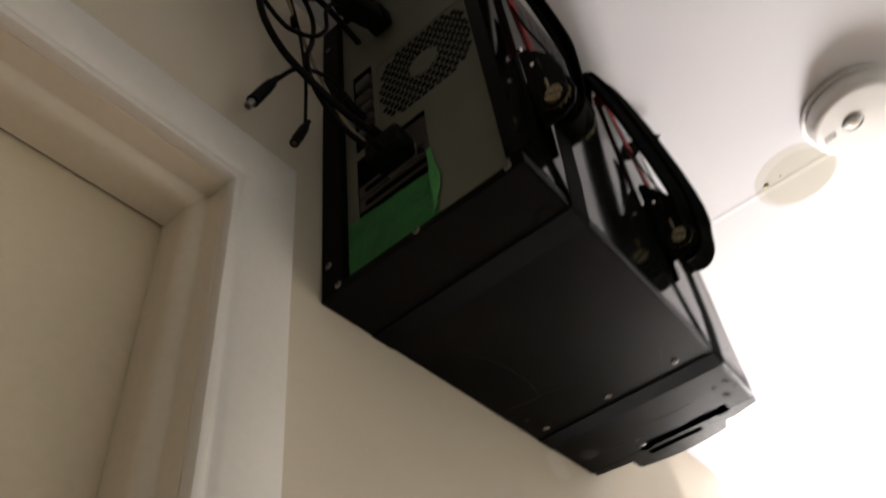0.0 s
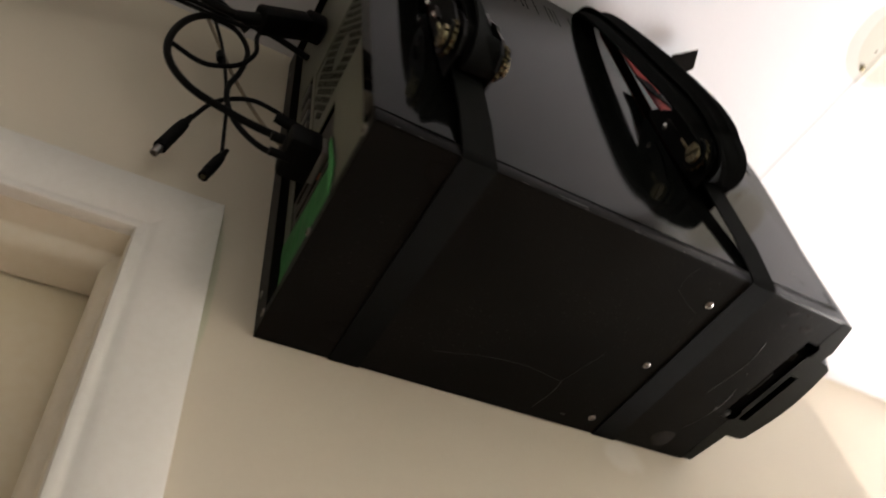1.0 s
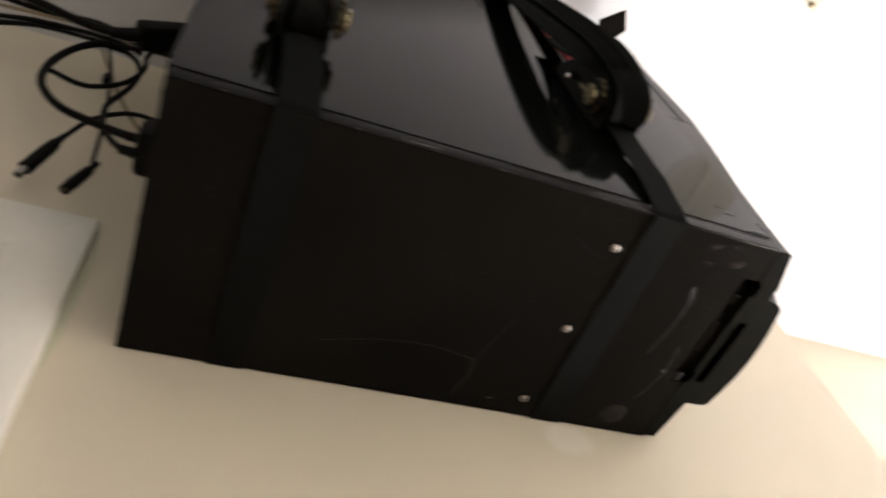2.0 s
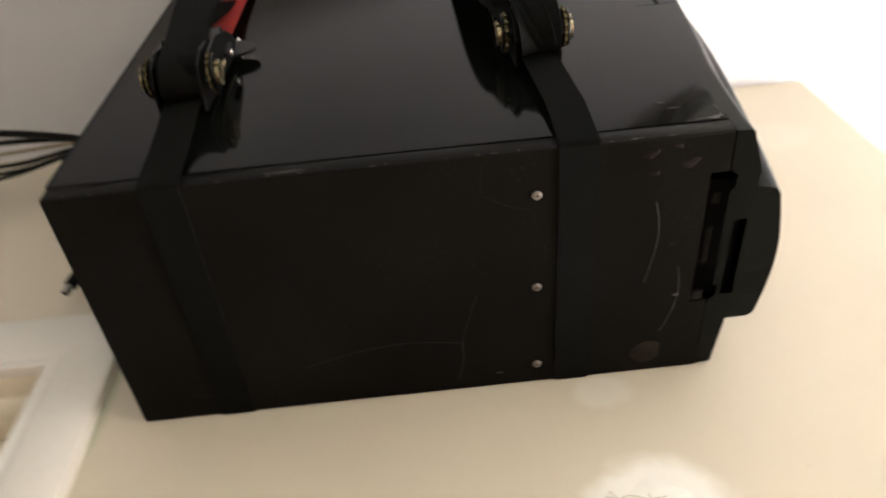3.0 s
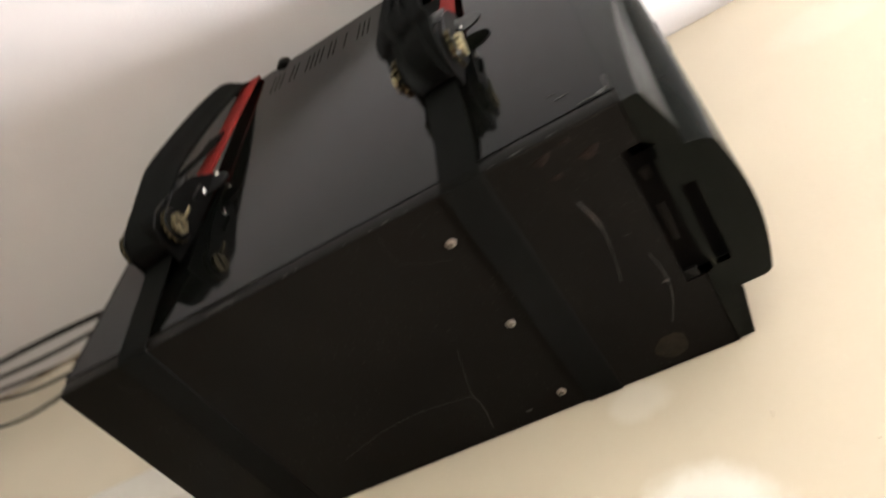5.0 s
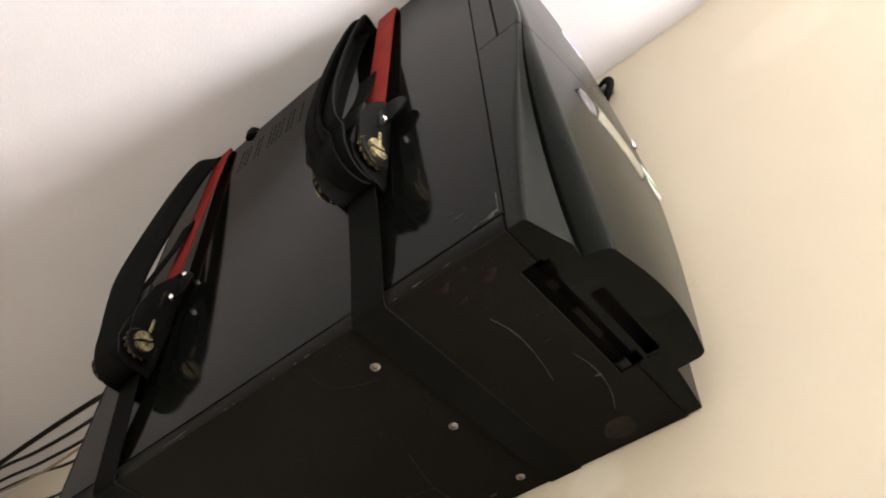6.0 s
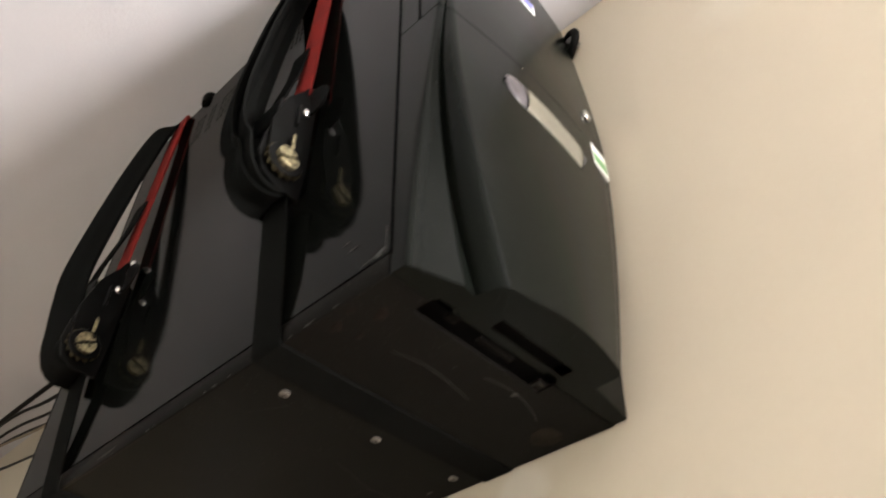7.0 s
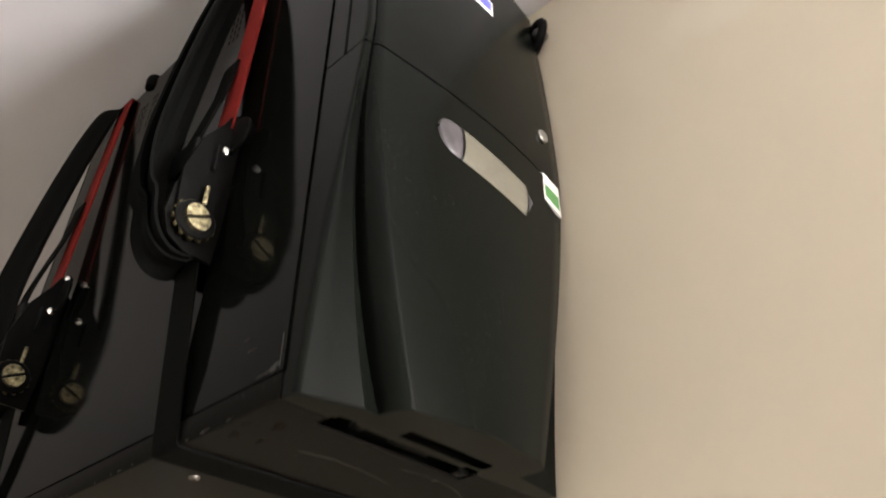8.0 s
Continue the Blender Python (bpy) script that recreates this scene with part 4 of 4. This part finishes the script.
ratchet_strap(0.0690, [(0.0, -0.006, 38, 0.0006), (-0.003, -0.010, 14, 0.0008)], "black ratchet strap with a red end round the case back", -0.006)
ratchet_strap(0.3190, [(0.0, -0.001, -26, 0.0006), (-0.013, -0.003, -40, 0.0014), (-0.024, -0.006, -28, 0.0018), (-0.013, -0.009, 52, 0.0022)], "black ratchet strap with a bunched tail near the case front", 0.014, 0.036, -0.004, 0.0055)

# black loop over an eye screw beside the case top
hook = thing("eye_screw", (0.460, 0.0, 2.385), "black strap loop over a steel eye screw", "hook")
part("loop", tube([(0.448, -0.003, 2.371), (0.457, -0.008, 2.374), (0.4645, -0.012, 2.381), (0.466, -0.013, 2.389), (0.460, -0.010, 2.396), (0.450, -0.005, 2.399)], 0.0042, seg=12), rubber, hook, "black rubber loop")
part("eye", lathe([(0.0, 0.0), (0.0060, 0.0), (0.0065, 0.006), (0.0045, 0.011), (0.0, 0.012)], (0.458, -0.001, 2.385), "y", 18), zinc, hook, "steel screw head")


# ---- cables at the back of the case ----
def cable(label, category, points, r, mat=rubber, name="cable", group="loose cables behind the case"):
    ob = thing(name, points[0], label, category, group)
    part("cord", tube(points, r), mat, ob)
    return ob


def dc_plug(ob, tip, back, r, male):
    """A moulded power plug between two points, with its metal end."""
    tip, back = Vector(tip), Vector(back)
    d = (tip - back).normalized()
    part("plug_body", tube([back, back + (tip - back) * 0.12, back + (tip - back) * 0.2, tip - d * 0.009], (r * 0.8, r), straight=True, seg=16), rubber, ob, "moulded black plug")
    part("strain_relief", tube([back - d * 0.012, back], (r * 0.42, r * 0.6), straight=True, seg=12), rubber, ob)
    if male:
        part("barrel", tube([tip - d * 0.0095, tip], r * 0.62, straight=True, seg=16), zinc, ob, "bare metal barrel")
        part("barrel_bore", tube([tip - d * 0.002, tip + d * 0.0003], r * 0.4, straight=True, seg=12), gap_dark, ob)
    else:
        part("barrel", tube([tip - d * 0.0095, tip], r * 0.92, straight=True, seg=16), rubber, ob)
        part("barrel_bore", tube([tip - d * 0.001, tip + d * 0.0004], r * 0.45, straight=True, seg=12), dirty_gear, ob, "metal contact in the socket")


ob = cable("thick black video cable looped behind the case", "cable", [(0.004, -0.085, 2.105), (-0.030, -0.066, 2.137), (-0.062, -0.055, 2.163), (-0.098, -0.050, 2.187), (-0.122, -0.048, 2.226), (-0.126, -0.046, 2.279), (-0.113, -0.044, 2.333), (-0.084, -0.044, 2.363), (-0.040, -0.048, 2.362), (0.004, -0.055, 2.33)], 0.0036)
part("connector", box(-0.021, 0.006, -0.110, -0.072, 2.069, 2.095, 0.005), rubber, ob, "large moulded video connector")
part("connector_shell", box(0.004, 0.010, -0.107, -0.075, 2.072, 2.092, 0.001), bracket_steel, ob)
for z in (2.071, 2.092):
    part("thumb_screw", rod((-0.023, -0.091, z), "x", 0.0035, 0.0035, 0.016, seg=14), rubber, ob)
ob = cable("black cable with a plug that crosses the loop", "cable", [(0.006, -0.052, 2.186), (-0.020, -0.052, 2.2), (-0.046, -0.050, 2.205), (-0.072, -0.042, 2.193), (-0.088, -0.033, 2.164)], 0.0022, name="power_cable")
dc_plug(ob, (-0.105, -0.021, 2.115), (-0.0905, -0.031, 2.158), 0.0058, True)
part("connector", tube([(-0.020, -0.052, 2.190), (0.008, -0.052, 2.184)], (0.0046, 0.0056), straight=True, seg=14), rubber, ob)
ob = cable("thin black cable hanging with a round socket end", "cable", [(-0.095, -0.040, 2.356), (-0.082, -0.042, 2.306), (-0.070, -0.044, 2.241), (-0.062, -0.043, 2.186), (-0.058, -0.040, 2.146), (-0.056, -0.038, 2.125)], 0.0017, name="power_cable")
dc_plug(ob, (-0.0655, -0.036, 2.087), (-0.0560, -0.038, 2.119), 0.0048, False)
part("tie_knob", tube([(-0.080, -0.042, 2.283), (-0.078, -0.042, 2.271)], 0.0042, straight=True), rubber, ob)
cable("black cable in a smaller loop", "cable", [(0.004, -0.075, 2.098), (-0.030, -0.062, 2.117), (-0.056, -0.052, 2.161), (-0.066, -0.048, 2.211), (-0.058, -0.046, 2.259), (-0.056, -0.044, 2.309), (-0.072, -0.044, 2.343), (-0.098, -0.042, 2.353)], 0.0027)
cable("black cable curling across the loop", "cable", [(-0.1245, -0.047, 2.255), (-0.100, -0.046, 2.245), (-0.084, -0.046, 2.247), (-0.062, -0.052, 2.257), (-0.050, -0.058, 2.283), (-0.052, -0.060, 2.317), (-0.040, -0.064, 2.349), (-0.010, -0.066, 2.356)], 0.0024)
cable("tan cable running down to the sockets", "cable", [(-0.104, -0.036, 2.366), (-0.086, -0.040, 2.311), (-0.064, -0.042, 2.253), (-0.040, -0.044, 2.202), (-0.014, -0.048, 2.158), (0.006, -0.052, 2.146)], 0.0019, tan_rubber)
ob = cable("heavy black mains cord with a moulded plug", "cable", [(-0.95, -0.080, 2.392), (-0.62, -0.078, 2.388), (-0.40, -0.078, 2.372), (-0.24, -0.082, 2.338), (-0.15, -0.088, 2.300), (-0.105, -0.090, 2.277), (-0.078, -0.090, 2.275)], 0.0040, name="mains_cord")
plug = box(-0.030, 0.030, -0.013, 0.013, -0.0105, 0.0105, 0.005)
bmesh.ops.rotate(plug, verts=plug.verts, cent=(0, 0, 0), matrix=Matrix.Rotation(radians(-36), 3, "Y"))
bmesh.ops.translate(plug, verts=plug.verts, vec=(-0.036, -0.090, 2.304))
part("connector", plug, rubber, ob, "moulded mains connector")
part("connector_neck", box(-0.016, 0.007, -0.103, -0.077, 2.314, 2.340, 0.004), rubber, ob)
part("strain_relief", tube([(-0.082, -0.090, 2.274), (-0.070, -0.090, 2.279), (-0.056, -0.090, 2.289)], (0.0045, 0.0075), straight=True, seg=12), rubber, ob)
AWAY = [(-0.060, 2.352, 2.352, 2.360, 2.380, 0.0030, rubber), (-0.056, 2.350, 2.332, 2.306, 2.330, 0.0020, tan_rubber), (-0.050, 2.347, 2.314, 2.338, 2.362, 0.0026, rubber), (-0.046, 2.344, 2.305, 2.300, 2.345, 0.0022, rubber), (-0.045, 2.346, 2.294, 2.258, 2.290, 0.0022, rubber)]
for k, (y, z1, z2, z3, z4, r, m) in enumerate(AWAY):
    cable("black cable leading away along the wall" if m is rubber else "tan cable leading away along the wall", "cable", [(-0.062, -0.046 - 0.003 * k, 2.346 - 0.004 * k), (-0.10, y, z1 + 0.006), (-0.16, y, z1), (-0.23, y - 0.003, z2), (-0.40, y - 0.006 * (k % 2), z3), (-0.55, y, z4), (-0.75, y, min(z4 + 0.04, CEIL - 0.010)), (-1.1, y, CEIL - 0.010)], r, m)
